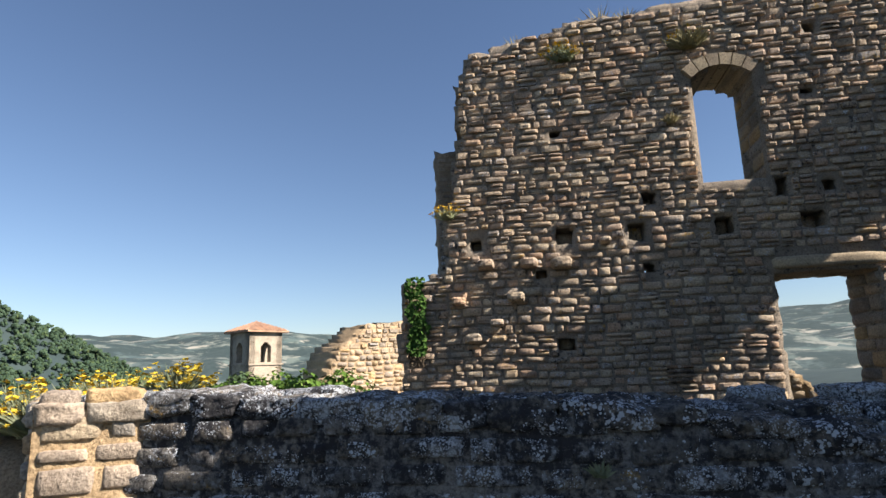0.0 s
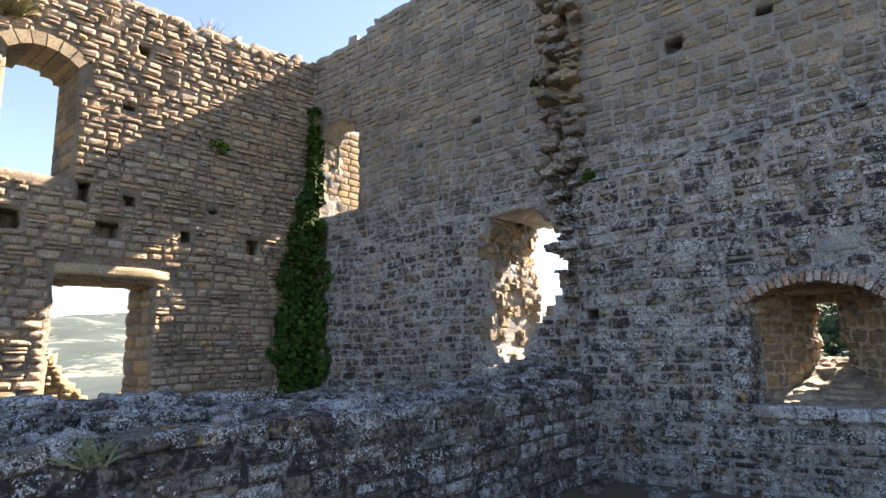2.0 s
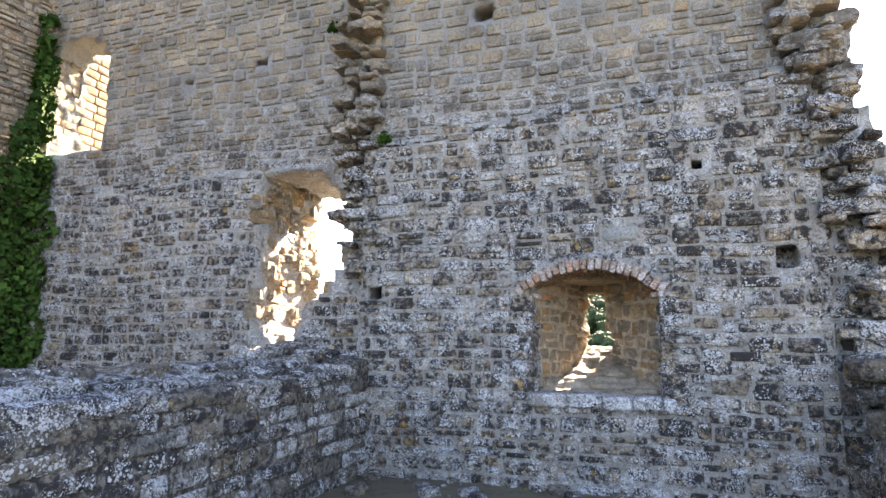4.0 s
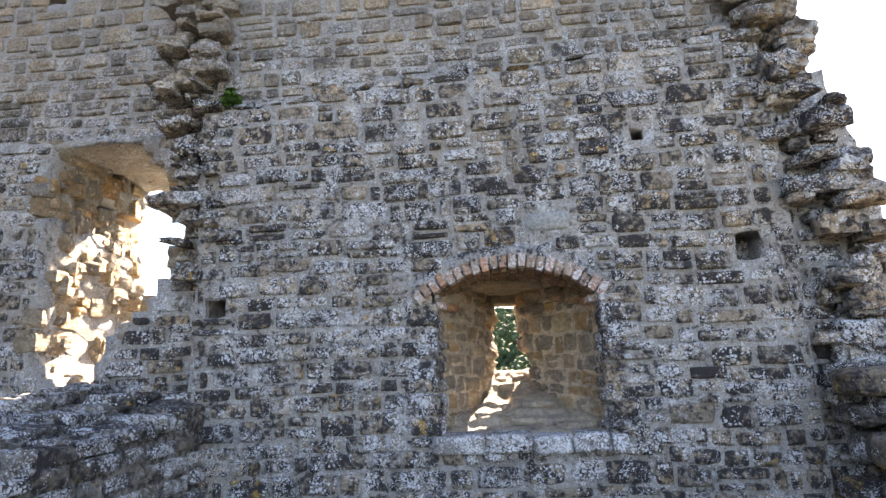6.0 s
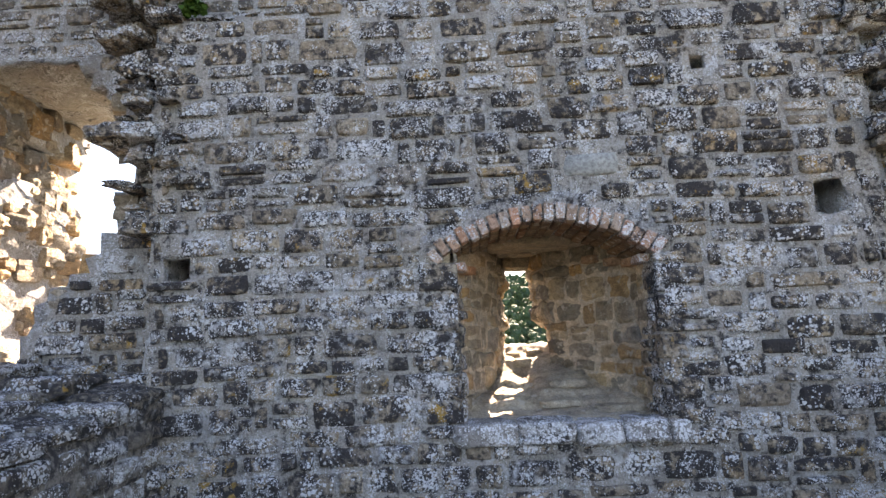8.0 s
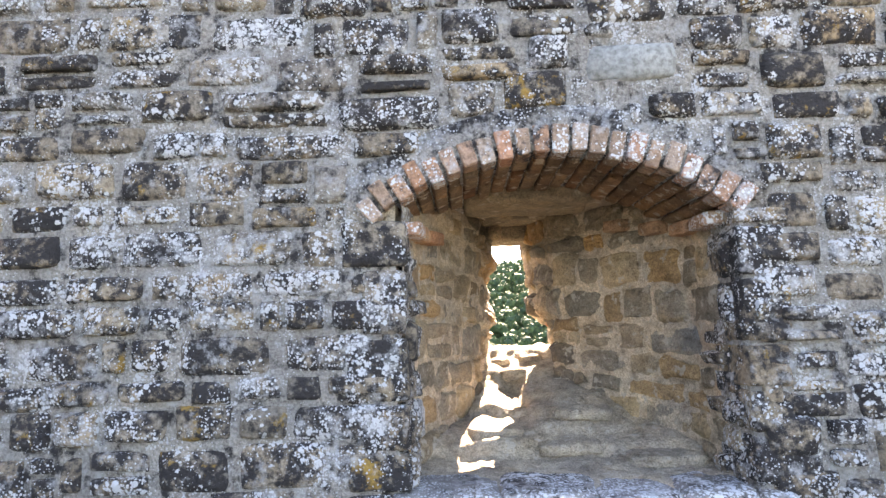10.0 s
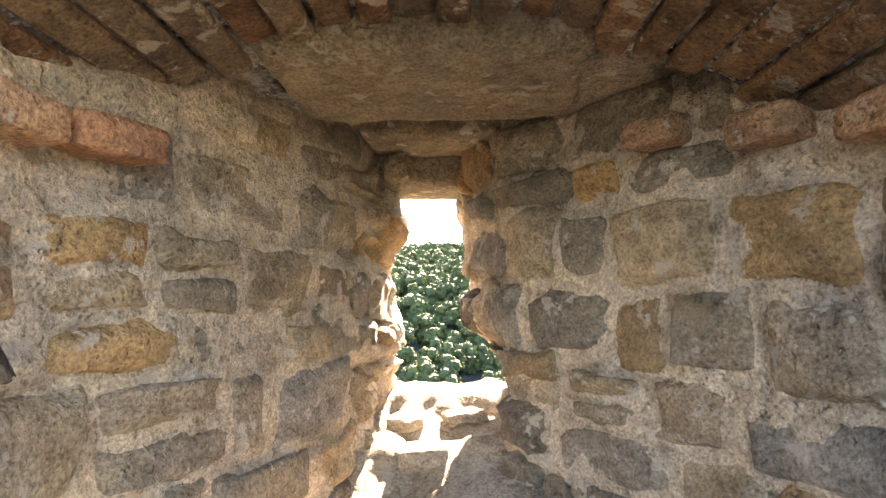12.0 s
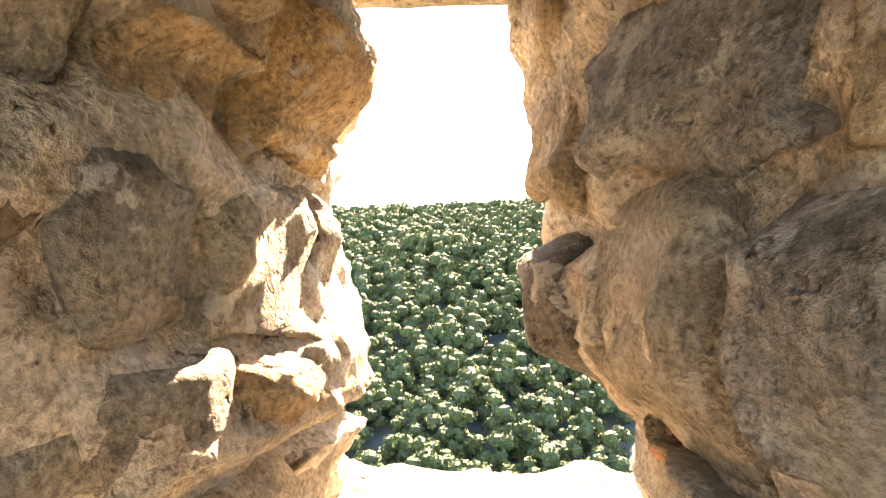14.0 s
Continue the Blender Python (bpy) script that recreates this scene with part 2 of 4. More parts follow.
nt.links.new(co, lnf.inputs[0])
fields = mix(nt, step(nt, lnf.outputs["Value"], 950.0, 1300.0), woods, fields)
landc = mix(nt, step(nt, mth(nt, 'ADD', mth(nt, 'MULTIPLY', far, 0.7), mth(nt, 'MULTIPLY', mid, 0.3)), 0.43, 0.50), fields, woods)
dirt = ramp(nt, near, [(0.3, (0.075, 0.062, 0.045)), (0.55, (0.13, 0.11, 0.075)), (0.62, (0.10, 0.11, 0.045)), (0.8, (0.19, 0.165, 0.12))])
ln = nt.nodes.new("ShaderNodeVectorMath")
ln.operation = 'LENGTH'
nt.links.new(co, ln.inputs[0])
landc = mix(nt, step(nt, ln.outputs["Value"], 16.0, 30.0), dirt, landc)
nt.links.new(landc, b.inputs["Base Color"])
bump = N(nt, "ShaderNodeBump", Strength=0.6, Distance=0.03)
nt.links.new(near, bump.inputs["Height"])
nt.links.new(bump.outputs[0], b.inputs["Normal"])
M_LAND = m


# ---- mesh helpers ----
def mesh_object(name, verts, faces, material, parent=None, smooth=True, label="", kind="", category=""):
    me = bpy.data.meshes.new(name)
    me.from_pydata(verts, [], faces)
    me.update()
    if smooth:
        me.polygons.foreach_set("use_smooth", [True] * len(me.polygons))
    for mm in (material if isinstance(material, list) else [material]):
        me.materials.append(mm)
    ob = new(name, me)
    if parent:
        ob.parent = parent
    return tagged(ob, label, category, "", kind)


def nz(x, y, z, s=1.0):
    return noise.noise((x * s, y * s, z * s))


def stone_face(rect, proud, M, nu=4, nz_=3, rough=0.012, seed=0.0, sink=0.022, ragged=0.018):
    """A weathered stone's face as a pillow whose rim sinks into the mortar."""
    a, b, c, d = rect
    verts, faces = [], []
    cu, cz, hu, hz = (a + b) / 2, (c + d) / 2, (b - a) / 2, (d - c) / 2
    tilt_u, tilt_z = random.uniform(-.2, .2) * proud, random.uniform(-.3, .3) * proud
    cut = [random.uniform(0.0, 0.26) for _ in range(4)]
    for j in range(nz_ + 1):
        t = -1 + 2 * j / nz_
        t = math.copysign(abs(t) ** 0.36, t)
        for i in range(nu + 1):
            s = -1 + 2 * i / nu
            s = math.copysign(abs(s) ** 0.36, s)
            k = cut[(1 if s > 0 else 0) + (2 if t > 0 else 0)] * abs(s * t) ** 2
            ss, tt = s * (1 - k), t * (1 - k)
            e = max(abs(s), abs(t)) ** 8
            u, z = cu + ss * hu, cz + tt * hz
            n = nz(u * 9 + seed, z * 9, seed * 1.7)
            n2 = nz(u * 25, z * 25 + seed, seed)
            dep = (proud + tilt_u * s + tilt_z * t) * (1 - e) - sink * e + rough * (n + 0.45 * n2) * (1 - 0.7 * e)
            w = ragged * e
            verts.append(M(u + w * nz(u * 12, z * 12, seed + 5), dep, z + w * nz(u * 12, z * 12, seed + 9)))
    for j in range(nz_):
        for i in range(nu):
            p = j * (nu + 1) + i
            faces.append((p, p + 1, p + nu + 2, p + nu + 1))
    return verts, faces


def rock(centre, size, seed, rough=0.12, n=4, box=5.0, turn=0.0):
    """A closed block with rounded, uneven sides."""
    verts, faces, idx = [], [], {}
    def vid(p):
        key = tuple(round(q, 4) for q in p)
        if key not in idx:
            q = Vector(p)
            l = (abs(q.x) ** box + abs(q.y) ** box + abs(q.z) ** box) ** (1 / box)
            q = q / l
            f = 1 + rough * (noise.noise(q * 1.3 + Vector((seed, seed * 2, -seed))) + 0.5 * noise.noise(q * 3.1 + Vector((seed, 0, seed))))
            v = Vector((q.x * size[0] / 2, q.y * size[1] / 2, q.z * size[2] / 2)) * f
            if turn:
                v.rotate(Euler((0, 0, turn)))
            idx[key] = len(verts)
            verts.append(tuple(v + Vector(centre)))
        return idx[key]
    g = [-1 + 2 * i / n for i in range(n + 1)]
    for ax in range(3):
        for sg in (-1, 1):
            for i in range(n):
                for j in range(n):
                    q = []
                    for (x, y) in ((g[i], g[j]), (g[i + 1], g[j]), (g[i + 1], g[j + 1]), (g[i], g[j + 1])):
                        p = [0, 0, 0]
                        p[ax], p[(ax + 1) % 3], p[(ax + 2) % 3] = sg, x, y
                        q.append(vid(p))
                    faces.append(tuple(q if sg > 0 else q[::-1]))
    return verts, faces


def join(pieces):
    verts, faces = [], []
    for v, f in pieces:
        o = len(verts)
        verts.extend(v)
        faces.extend(tuple(i + o for i in q) for q in f)
    return verts, faces


def lay(u0, u1, z0, z1, free, ch, cl, gap=0.018, bow=0.0):
    """Rough courses of stones as rectangles, left out where free(u, z) is false."""
    out = []
    z = z0
    while z < z1:
        h = random.uniform(*ch)
        u = u0 - random.uniform(0, cl[0])
        while u < u1:
            l = random.uniform(*cl) * (1.25 if random.random() < 0.12 else 1.0)
            parts = [(u, u + l, z, z + h)]
            if h > 0.75 * ch[1] and random.random() < 0.22:
                q = random.uniform(0.4, 0.6) * h
                parts = [(u, u + l, z, z + q), (u, u + l, z + q, z + h)]
            for a, b, c, d in parts:
                dz = bow * nz(a * 0.6, z * 0.3, 3.3)
                c, d = c + random.uniform(-.012, .012), d + random.uniform(-.012, .012)
                n = max(3, int((b - a) / 0.02))
                run = []
                for i in range(n + 1):
                    uu = a + (b - a) * i / n
                    ok = u0 <= uu <= u1 and free(uu, (c + d) / 2 + dz) and free(uu, c + dz + 0.02) and free(uu, d + dz - 0.02)
                    if ok:
                        run.append(uu)
                    if (not ok or i == n) and run:
                        if run[-1] - run[0] > 0.07:
                            g = gap * random.uniform(0.2, 1.5)
                            out.append((run[0] + g / 2, run[-1] - g / 2, c + dz + g / 2, d + dz - g / 2))
                        run = []
            u += l
        z += h
    return out


def solid(inside, u0, u1, z0, z1, cell, M, layers, jit=0.03, still=None):
    """A thick wall of small cells with a ragged outline and real openings. M(u, w, z): w runs 0 (face) to 1 (back)."""
    nu, nv = round((u1 - u0) / cell), round((z1 - z0) / cell)
    full = [[inside(u0 + (i + .5) * cell, z0 + (j + .5) * cell) for j in range(nv)] for i in range(nu)]
    verts, faces, idx = [], [], {}
    L = len(layers) - 1
    def vid(i, j, k):
        if (i, j, k) not in idx:
            u, z, w = u0 + i * cell, z0 + j * cell, layers[k]
            if not (still and still(u, z)):
                u += jit * 2 * nz(u * 5, z * 5 + 3.3, w * 9)
                z += jit * 2 * nz(u * 5 + 7.7, z * 5, w * 9 + 2)
            idx[i, j, k] = len(verts)
            verts.append(M(u, w, z))
        return idx[i, j, k]
    for i in range(nu):
        for j in range(nv):
            if not full[i][j]:
                continue
            faces.append((vid(i, j, 0), vid(i + 1, j, 0), vid(i + 1, j + 1, 0), vid(i, j + 1, 0)))
            faces.append((vid(i, j, L), vid(i, j + 1, L), vid(i + 1, j + 1, L), vid(i + 1, j, L)))
            for di, dj, e0, e1 in ((-1, 0, (0, 1), (0, 0)), (1, 0, (1, 0), (1, 1)), (0, -1, (0, 0), (1, 0)), (0, 1, (1, 1), (0, 1))):
                a, b = i + di, j + dj
                if 0 <= a < nu and 0 <= b < nv and full[a][b]:
                    continue
                for k in range(L):
                    p, q = (i + e0[0], j + e0[1]), (i + e1[0], j + e1[1])
                    faces.append((vid(*q, k), vid(*p, k), vid(*p, k + 1), vid(*q, k + 1)))
    return verts, faces


def put_stones(wall, rects, M, material, proud, near, fine=(7, 5), coarse=(4, 3), rough=0.012, limit=300, name="stone"):
    """The stones that near() picks become objects of their own, the rest one joined mesh."""
    singles, rest = [], []
    for r in rects:
        (singles if near((r[0] + r[1]) / 2, (r[2] + r[3]) / 2) and len(singles) < limit else rest).append(r)
    for r in singles:
        v, f = stone_face(r, random.uniform(*proud), M, *fine, rough=rough, seed=random.uniform(0, 90))
        mesh_object(name, v, f, material, wall)
    v, f = join([stone_face(r, random.uniform(*proud), M, *coarse, rough=rough, seed=random.uniform(0, 90)) for r in rest])
    if v:
        mesh_object("stonework", v, f, material, wall, smooth=False, kind="stuff")


def lerp(x, *pts):
    if x <= pts[0][0]:
        return pts[0][1]
    for (a, p), (b, q) in zip(pts, pts[1:]):
        if x <= b:
            return p + (q - p) * (x - a) / (b - a)
    return pts[-1][1]


# ---- ground: one sheet from the castle yard to the horizon ----
def land(x, y):
    r = math.hypot(x + 4, y + 4)
    a = math.atan2(y + 4, x + 4)
    drop = lerp(r, (15, 0), (30, 6), (60, 20), (100, 36), (160, 46), (400, 50), (4500, 50))
    if y > 2.2:
        drop = max(drop, min(46.0, (y - 2.2) * lerp(y, (2, 1.3), (30, 0.75), (120, 0.4))))
    h = -0.12 - drop
    # wooded ridge to the north
    north = max(0.0, math.cos(a - radians(88))) ** 1.2
    h += north * lerp(r, (90, 0), (150, 20), (230, 50), (330, 68), (450, 81), (700, 88), (1500, 90), (4500, 80))
    # steep hill with a crag to the south-west
    d = math.hypot(x + 420, y + 520)
    h += 128 * math.exp(-(d / 165) ** 2)
    d2 = math.hypot(x + 300, y + 430)
    h += 22 * math.exp(-(d2 / 60) ** 2)
    roll = noise.noise((x * 0.0016, y * 0.0016, 0.3)) * 0.6 + noise.noise((x * 0.004, y * 0.004, 1.7)) * 0.3
    h += roll * lerp(r, (60, 0), (300, 18), (1500, 70), (3000, 130), (4500, 150))
    h += lerp(r, (1300, 0), (2500, 110), (3800, 290), (4600, 340)) * (0.75 + 0.25 * math.sin(a * 7 + 1))
    if r > 18:
        h += 0.6 * nz(x, y, 0, 0.08) * min(1, (r - 18) / 30)
    return h


rings = [0.0] + [1.2 * 1.0555 ** i for i in range(153)]
SECT = 220
gv, gf = [(-4, -4, land(-4, -4))], []
for r in rings[1:]:
    for k in range(SECT):
        a = 2 * math.pi * k / SECT
        x, y = -4 + r * math.cos(a), -4 + r * math.sin(a)
        z = land(x, y)
        if r < 15:
            z += 0.03 * nz(x, y, 0, 1.1) + 0.015 * nz(x, y, 4, 4.0)
        gv.append((x, y, z))
for k in range(SECT):
    gf.append((0, 1 + k, 1 + (k + 1) % SECT))
for i in range(len(rings) - 2):
    for k in range(SECT):
        a, b = 1 + i * SECT + k, 1 + i * SECT + (k + 1) % SECT
        gf.append((a, a + SECT, b + SECT, b))
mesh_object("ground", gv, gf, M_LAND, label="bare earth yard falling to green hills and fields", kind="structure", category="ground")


def structure(name, label, category="wall"):
    return tagged(new(name), label, category, "", "structure")


# ---- west wall: tall broken wall with an arched window and a doorway ----
XW = -9.36


def west_x(y):
    return XW + 0.04 * (y + 5)


def Mw(u, d, z):
    return (west_x(u) + d, u, z)


def west_arch(u):
    return 6.25 + math.sqrt(max(0, 0.72 ** 2 - (u + 4.82) ** 2)) - 0.49 if abs(u + 4.82) < 0.52 else 6.2


WEST_HOLES = [(-7.73, 5.55, .11), (-6.25, 2.98, .10), (-7.74, 1.82, .11), (-1.93, 4.25, .10), (-3.41, 4.23, .12), (-6.16, 4.17, .11),
              (-9.2, 3.62, .14), (-7.65, 3.64, .15), (-6.43, 3.66, .18), (-5.05, 3.68, .17), (-3.68, 3.68, .17), (-2.4, 3.68, .14), (-1.05, 3.66, .16),
              (-8.1, 3.0, .1), (-3.3, 7.0, .09), (-3.5, 5.85, .1), (-7.6, 0.62, .13), (-4.1, 4.25, .12)]


def west_hole(u, z, grow=0.0):
    return any(abs(u - a) < s + grow and abs(z - c) < s * 0.9 + grow for a, c, s in WEST_HOLES)


def west_free(u, z, grow=0.0):
    top = lerp(u, (-9.9, 6.3), (-9.5, 7.05), (-9.1, 7.3), (-7.3, 7.65), (-4.6, 7.85), (-2, 7.9), (0.6, 8.1)) + 0.12 * nz(u, 0, 3, 2.3)
    left = lerp(z, (0, -10.75), (2.95, -10.55), (3.1, -9.85), (4.4, -9.68), (5.5, -9.5), (6.5, -9.45), (7.2, -9.25)) + 0.14 * nz(0, z, 7, 2.1)
    if z > top or u < left or u > 0.6:
        return False
    if -5.32 - grow < u < -4.30 + grow and 4.36 < z < west_arch(u) + grow:
        return False
    if -4.42 - grow < u < -2.92 + grow and 0.45 < z < 2.85 + grow:
        return False
    return True


wall_west = structure("wall_west", "tall broken brown sandstone wall with arched window and doorway")
v, f = solid(lambda u, z: west_free(u, z) and not west_hole(u, z), -11.2, 0.7, -0.5, 8.3, 0.1, lambda u, w, z: (west_x(u) - 1.0 * w, u, z), [0, .12, .3, .5, .7, .88, 1], 0.035,
             lambda u, z: -5.45 < u < -4.2 and 4.2 < z < 7.0)
mesh_object("rubble_core", v, f, M_MORTW, wall_west)
rects = lay(-11.1, 0.55, -0.1, 8.2, lambda u, z: west_free(u, z, 0.02) and not west_hole(u, z, 0.02) and not (-5.5 < u < -4.12 and 6.15 < z < west_arch(u) + 0.24)
            and not (-4.5 < u < -2.55 and 2.83 < z < 3.08), (0.09, 0.17), (0.14, 0.42), 0.02, 0.08)
put_stones(wall_west, rects, Mw, M_WEST, (0.02, 0.075), lambda u, z: -8.6 < u < -4.4 and 1.2 < z < 4.3, (6, 5), (5, 4), rough=0.022)
# plugs at the back of the putlog holes
for a, c, s in WEST_HOLES:
    if (a, c) == (-6.25, 2.98):
        continue
    v, f = rock((west_x(a) - 0.62, a, c), (0.5, 2.6 * s, 2.6 * s), a, 0.05, 3)
    mesh_object("plug_stone", v, f, M_WEST, wall_west)
# reveal stones
for side, u, z0, z1 in ((1, -2.92, 0.45, 2.85), (1, -4.30, 4.36, 6.2), (-1, -4.42, 0.45, 2.85), (-1, -5.32, 4.36, 6.2)):
    z = z0
    while z < z1 - 0.05:
        h = min(random.uniform(0.14, 0.28), z1 - z)
        q = random.uniform(0.3, 0.7)
        for a, b in ((0.0, q), (q, 1.0)):
            v, f = rock((west_x(u) - (a + b) / 2, u + side * 0.10, z + h / 2), (b - a - 0.015, 0.24, h - 0.015), z * 7 + a, 0.06, 3, 7)
            mesh_object("reveal_stone", v, f, M_RUIN, wall_west)
        z += h
# dressed voussoirs of the window arch
def west_voussoir(k, n):
    a0, a1 = [math.radians(133 - (133 - 47) * q / n) for q in (k, k + 1)]
    cz, cy, ri, ro = 6.25 - 0.49, -4.82, 0.72, 0.94
    pts = [(r * math.cos(a), r * math.sin(a)) for r, a in ((ri, a0 - .012), (ri, a1 + .012), (ro, a1 + .012), (ro, a0 - .012))]
    v = [(west_x(cy) + d, cy - p, cz + q) for d in (0.075, -0.95) for p, q in pts]
    v = [(x, 2 * cy - y, z) for x, y, z in v]
    return v, [(3, 2, 1, 0), (4, 5, 6, 7), (0, 1, 5, 4), (1, 2, 6, 5), (2, 3, 7, 6), (3, 0, 4, 7)]
M_ASH = stone_material("dressed_sandstone", [(0.36, 0.29, 0.19), (0.41, 0.33, 0.22), (0.33, 0.26, 0.18)], dark=0.15, relief=0.35)
for k in range(6):
    v, f = west_voussoir(k, 6)
    ob = mesh_object("voussoir", v, f, M_ASH, wall_west, smooth=False)
v, f = rock((west_x(-3.55) - 0.45, -3.52, 2.955), (1.08, 1.86, 0.21), 4.2, 0.03, 5, 9)
mesh_object("lintel", v, f, M_ASH, wall_west, label="long weathered stone lintel")
# corbel stones
for a, c, s in ((-9.05, 3.22, .2), (-8.3, 3.2, .2), (-7.75, 3.17, .24), (-8.55, 2.62, .2), (-9.3, 1.95, .2), (-8.9, 2.2, .15), (-7.0, 3.5, .12), (-9.55, 2.6, .16)):
    v, f = rock((west_x(a) + 0.10, a, c), (0.42, s * 1.5, s * 0.85), a * 3, 0.16, 4, 4)
    mesh_object("corbel_stone", v, f, M_WEST, wall_west, smooth=False)
# small blocked opening
for k in range(4):
    v, f = rock((west_x(-6) + 0.01, -6.0, 1.16 + 0.07 * k), (0.2, 0.42, 0.055), 3 + k, 0.04, 3, 8)
    mesh_object("brick", v, f, M_BRICKIN, wall_west)

# ---- north wall: high wall with a breach, a loop niche and a slit window ----
NICHE_L, NICHE_R, SPRING, CROWN = -0.62, 0.72, 1.95, 2.20
RAD = (0.72 ** 2 + 0.25 ** 2) / 0.5
CZ = CROWN - RAD


def intrados(u):
    return CZ + math.sqrt(max(0.0, RAD ** 2 - u * u)) if abs(u) <= 0.72 else 0


def north_off(u, z):
    edge = 0.05 * nz(u, z, 1, 1.7)
    if u < -2.75:
        return 0.25 + (0.12 if z > 3.72 + 0.1 * nz(u, 0, 2, 1.3) else 0.0) + 0.02 * edge
    if u > 2.25:
        return 0.12
    return 0.17 if z > lerp(u, (-2.7, 3.85), (0, 4.0), (2, 4.25)) + 0.08 * nz(u, 0, 5, 1.9) else 0.0


def Mn(u, d, z):
    return (u, north_off(u, z) - d, z)


NORTH_HOLES = [(-2.53, 1.99, .075), (1.95, 2.27, .11), (-6.0, 5.34, .10), (-4.65, 5.47, .09), (-1.24, 5.51, .12), (-0.15, 5.57, .09), (0.75, 5.62, .12), (1.15, 3.29, .08), (-4.72, 2.85, .06), (1.62, 5.7, .12)]


def north_hole(u, z, grow=0.0):
    return any(abs(u - a) < s + grow and abs(z - c) < s * 0.85 + grow for a, c, s in NORTH_HOLES)


def breach(u, z, grow=0.0):
    """Ragged hole that a fallen doorway left."""
    left = lerp(z, (1.25, -4.05), (1.6, -4.5), (2.4, -4.42), (3.2, -4.5), (3.8, -4.4)) + 0.08 * nz(1, z, 4, 3.1)
    right = lerp(z, (1.25, -3.98), (1.8, -3.68), (2.2, -3.26), (2.6, -3.06), (3.2, -3.06), (3.5, -3.3), (3.8, -3.7)) + 0.08 * nz(5, z, 4, 3.7)
    return left - grow < u < right + grow and 1.27 - grow < z < 3.74 + grow


def corner_window(u, z, grow=0.0):
    c, h = -8.36, 0.68
    top = 5.85 + math.sqrt(max(0, h * h - (u - c) ** 2)) if abs(u - c) < h else 5.85
    return abs(u - c) < h + grow and 4.45 - grow < z < top + grow


def in_niche(u, z, grow=0.0):
    if not (NICHE_L - grow < u < NICHE_R + grow and 0.86 < z):
        return False
    return z < SPRING if abs(u) > 0.72 else z < max(SPRING, intrados(u)) + grow


def north_free(u, z, grow=0.0):
    top = lerp(u, (-9.4, 8.07), (-8.2, 8.15), (-6, 8.45), (-2, 8.7), (0, 9.1), (2.6, 9.2)) + 0.12 * nz(u, 0, 9, 2.3)
    right = lerp(z, (0, 3.5), (1.4, 3.3), (2.7, 3.05), (3.4, 2.75), (4.4, 2.62), (6, 2.6), (9, 2.4)) + 0.16 * nz(0, z, 11, 2.6)
    if z > top or u > right or breach(u, z, grow) or corner_window(u, z, grow):
        return False
    return True


wall_north = structure("wall_north", "high grey lichened stone wall with breach and arched loop niche")


def core_free(u, z):
    if abs(u) < 0.72 and 0.84 < z and (z - 0.06 < max(SPRING, intrados(u) if abs(u) < .72 else 0)):
        return False
    return north_free(u, z) and not north_hole(u, z)


v, f = solid(core_free, -9.36, 3.96, -0.48, 10.44, 0.12, lambda u, w, z: (u, north_off(u, z) + w * (lerp(u, (-9.12, 2.0), (-9.0, 0.95), (-7.2, 0.95), (-6.8, 1.85)) - north_off(u, z)), z), [0, .08, .2, .35, .5, .65, .8, .92, 1], 0.04,
             lambda u, z: abs(u) < 0.85 and 0.7 < z < 2.5)
mesh_object("rubble_core", v, f, M_MORT, wall_north)
# mortar smeared over the joints
nu, nv = 180, 150
v = []
for j in range(nv + 1):
    for i in range(nu + 1):
        u, z = -2.72 + 4.98 * i / nu, -0.15 + 4.1 * j / nv
        d = -0.002 + 0.016 * nz(u, z, 1, 3.1) + 0.013 * nz(u, z, 4, 8) + 0.008 * nz(u, z, 7, 21)
        v.append((u, -d, z))
f = []
for j in range(nv):
    for i in range(nu):
        u, z = -2.72 + 4.98 * (i + .5) / nu, -0.15 + 4.1 * (j + .5) / nv
        if north_free(u, z, 0.05) and not in_niche(u, z, 0.03) and not north_hole(u, z, 0.02) and z < 3.8 and not (abs(u) < 0.82 and 1.86 < z < 2.34):
            p = j * (nu + 1) + i
            f.append((p, p + 1, p + nu + 2, p + nu + 1))
mesh_object("joint_mortar", v, f, M_MORT, wall_north)
rects = lay(-9.3, 3.5, -0.15, 10.2, lambda u, z: north_free(u, z, 0.02) and not in_niche(u, z, 0.01) and not north_hole(u, z, 0.015)
            and not (abs(u) < 0.9 and 1.9 < z < CZ + math.sqrt(max(0, (RAD + 0.13) ** 2 - u * u)) and z > 1.86 and abs(u) < 0.82)
            and not (0.12 < u < 0.57 and 2.47 < z < 2.68), (0.075, 0.20), (0.10, 0.42), 0.014, 0.14)
put_stones(wall_north, rects, Mn, M_NORTH, (0.012, 0.042), lambda u, z: -2.3 < u < 2.2 and 0.3 < z < 3.3, (9, 7), (5, 4), rough=0.014)
M_SLATE = stone_material("smooth_slate", [(0.25, 0.265, 0.265), (0.27, 0.28, 0.275)], ochre=0.05, relief=0.25)
v, f = stone_face((0.14, 0.555, 2.485, 2.665), 0.025, Mn, 8, 6, 0.008, 3.3)
mesh_object("slate_stone", v, f, M_SLATE, wall_north, label="smooth blue-grey slate block")
for a, c, s in NORTH_HOLES:
    v, f = rock((a, north_off(a, c) + 0.55, c), (2.8 * s, 0.5, 2.8 * s), a, 0.05, 3)
    mesh_object("plug_stone", v, f, M_NORTH, wall_north)
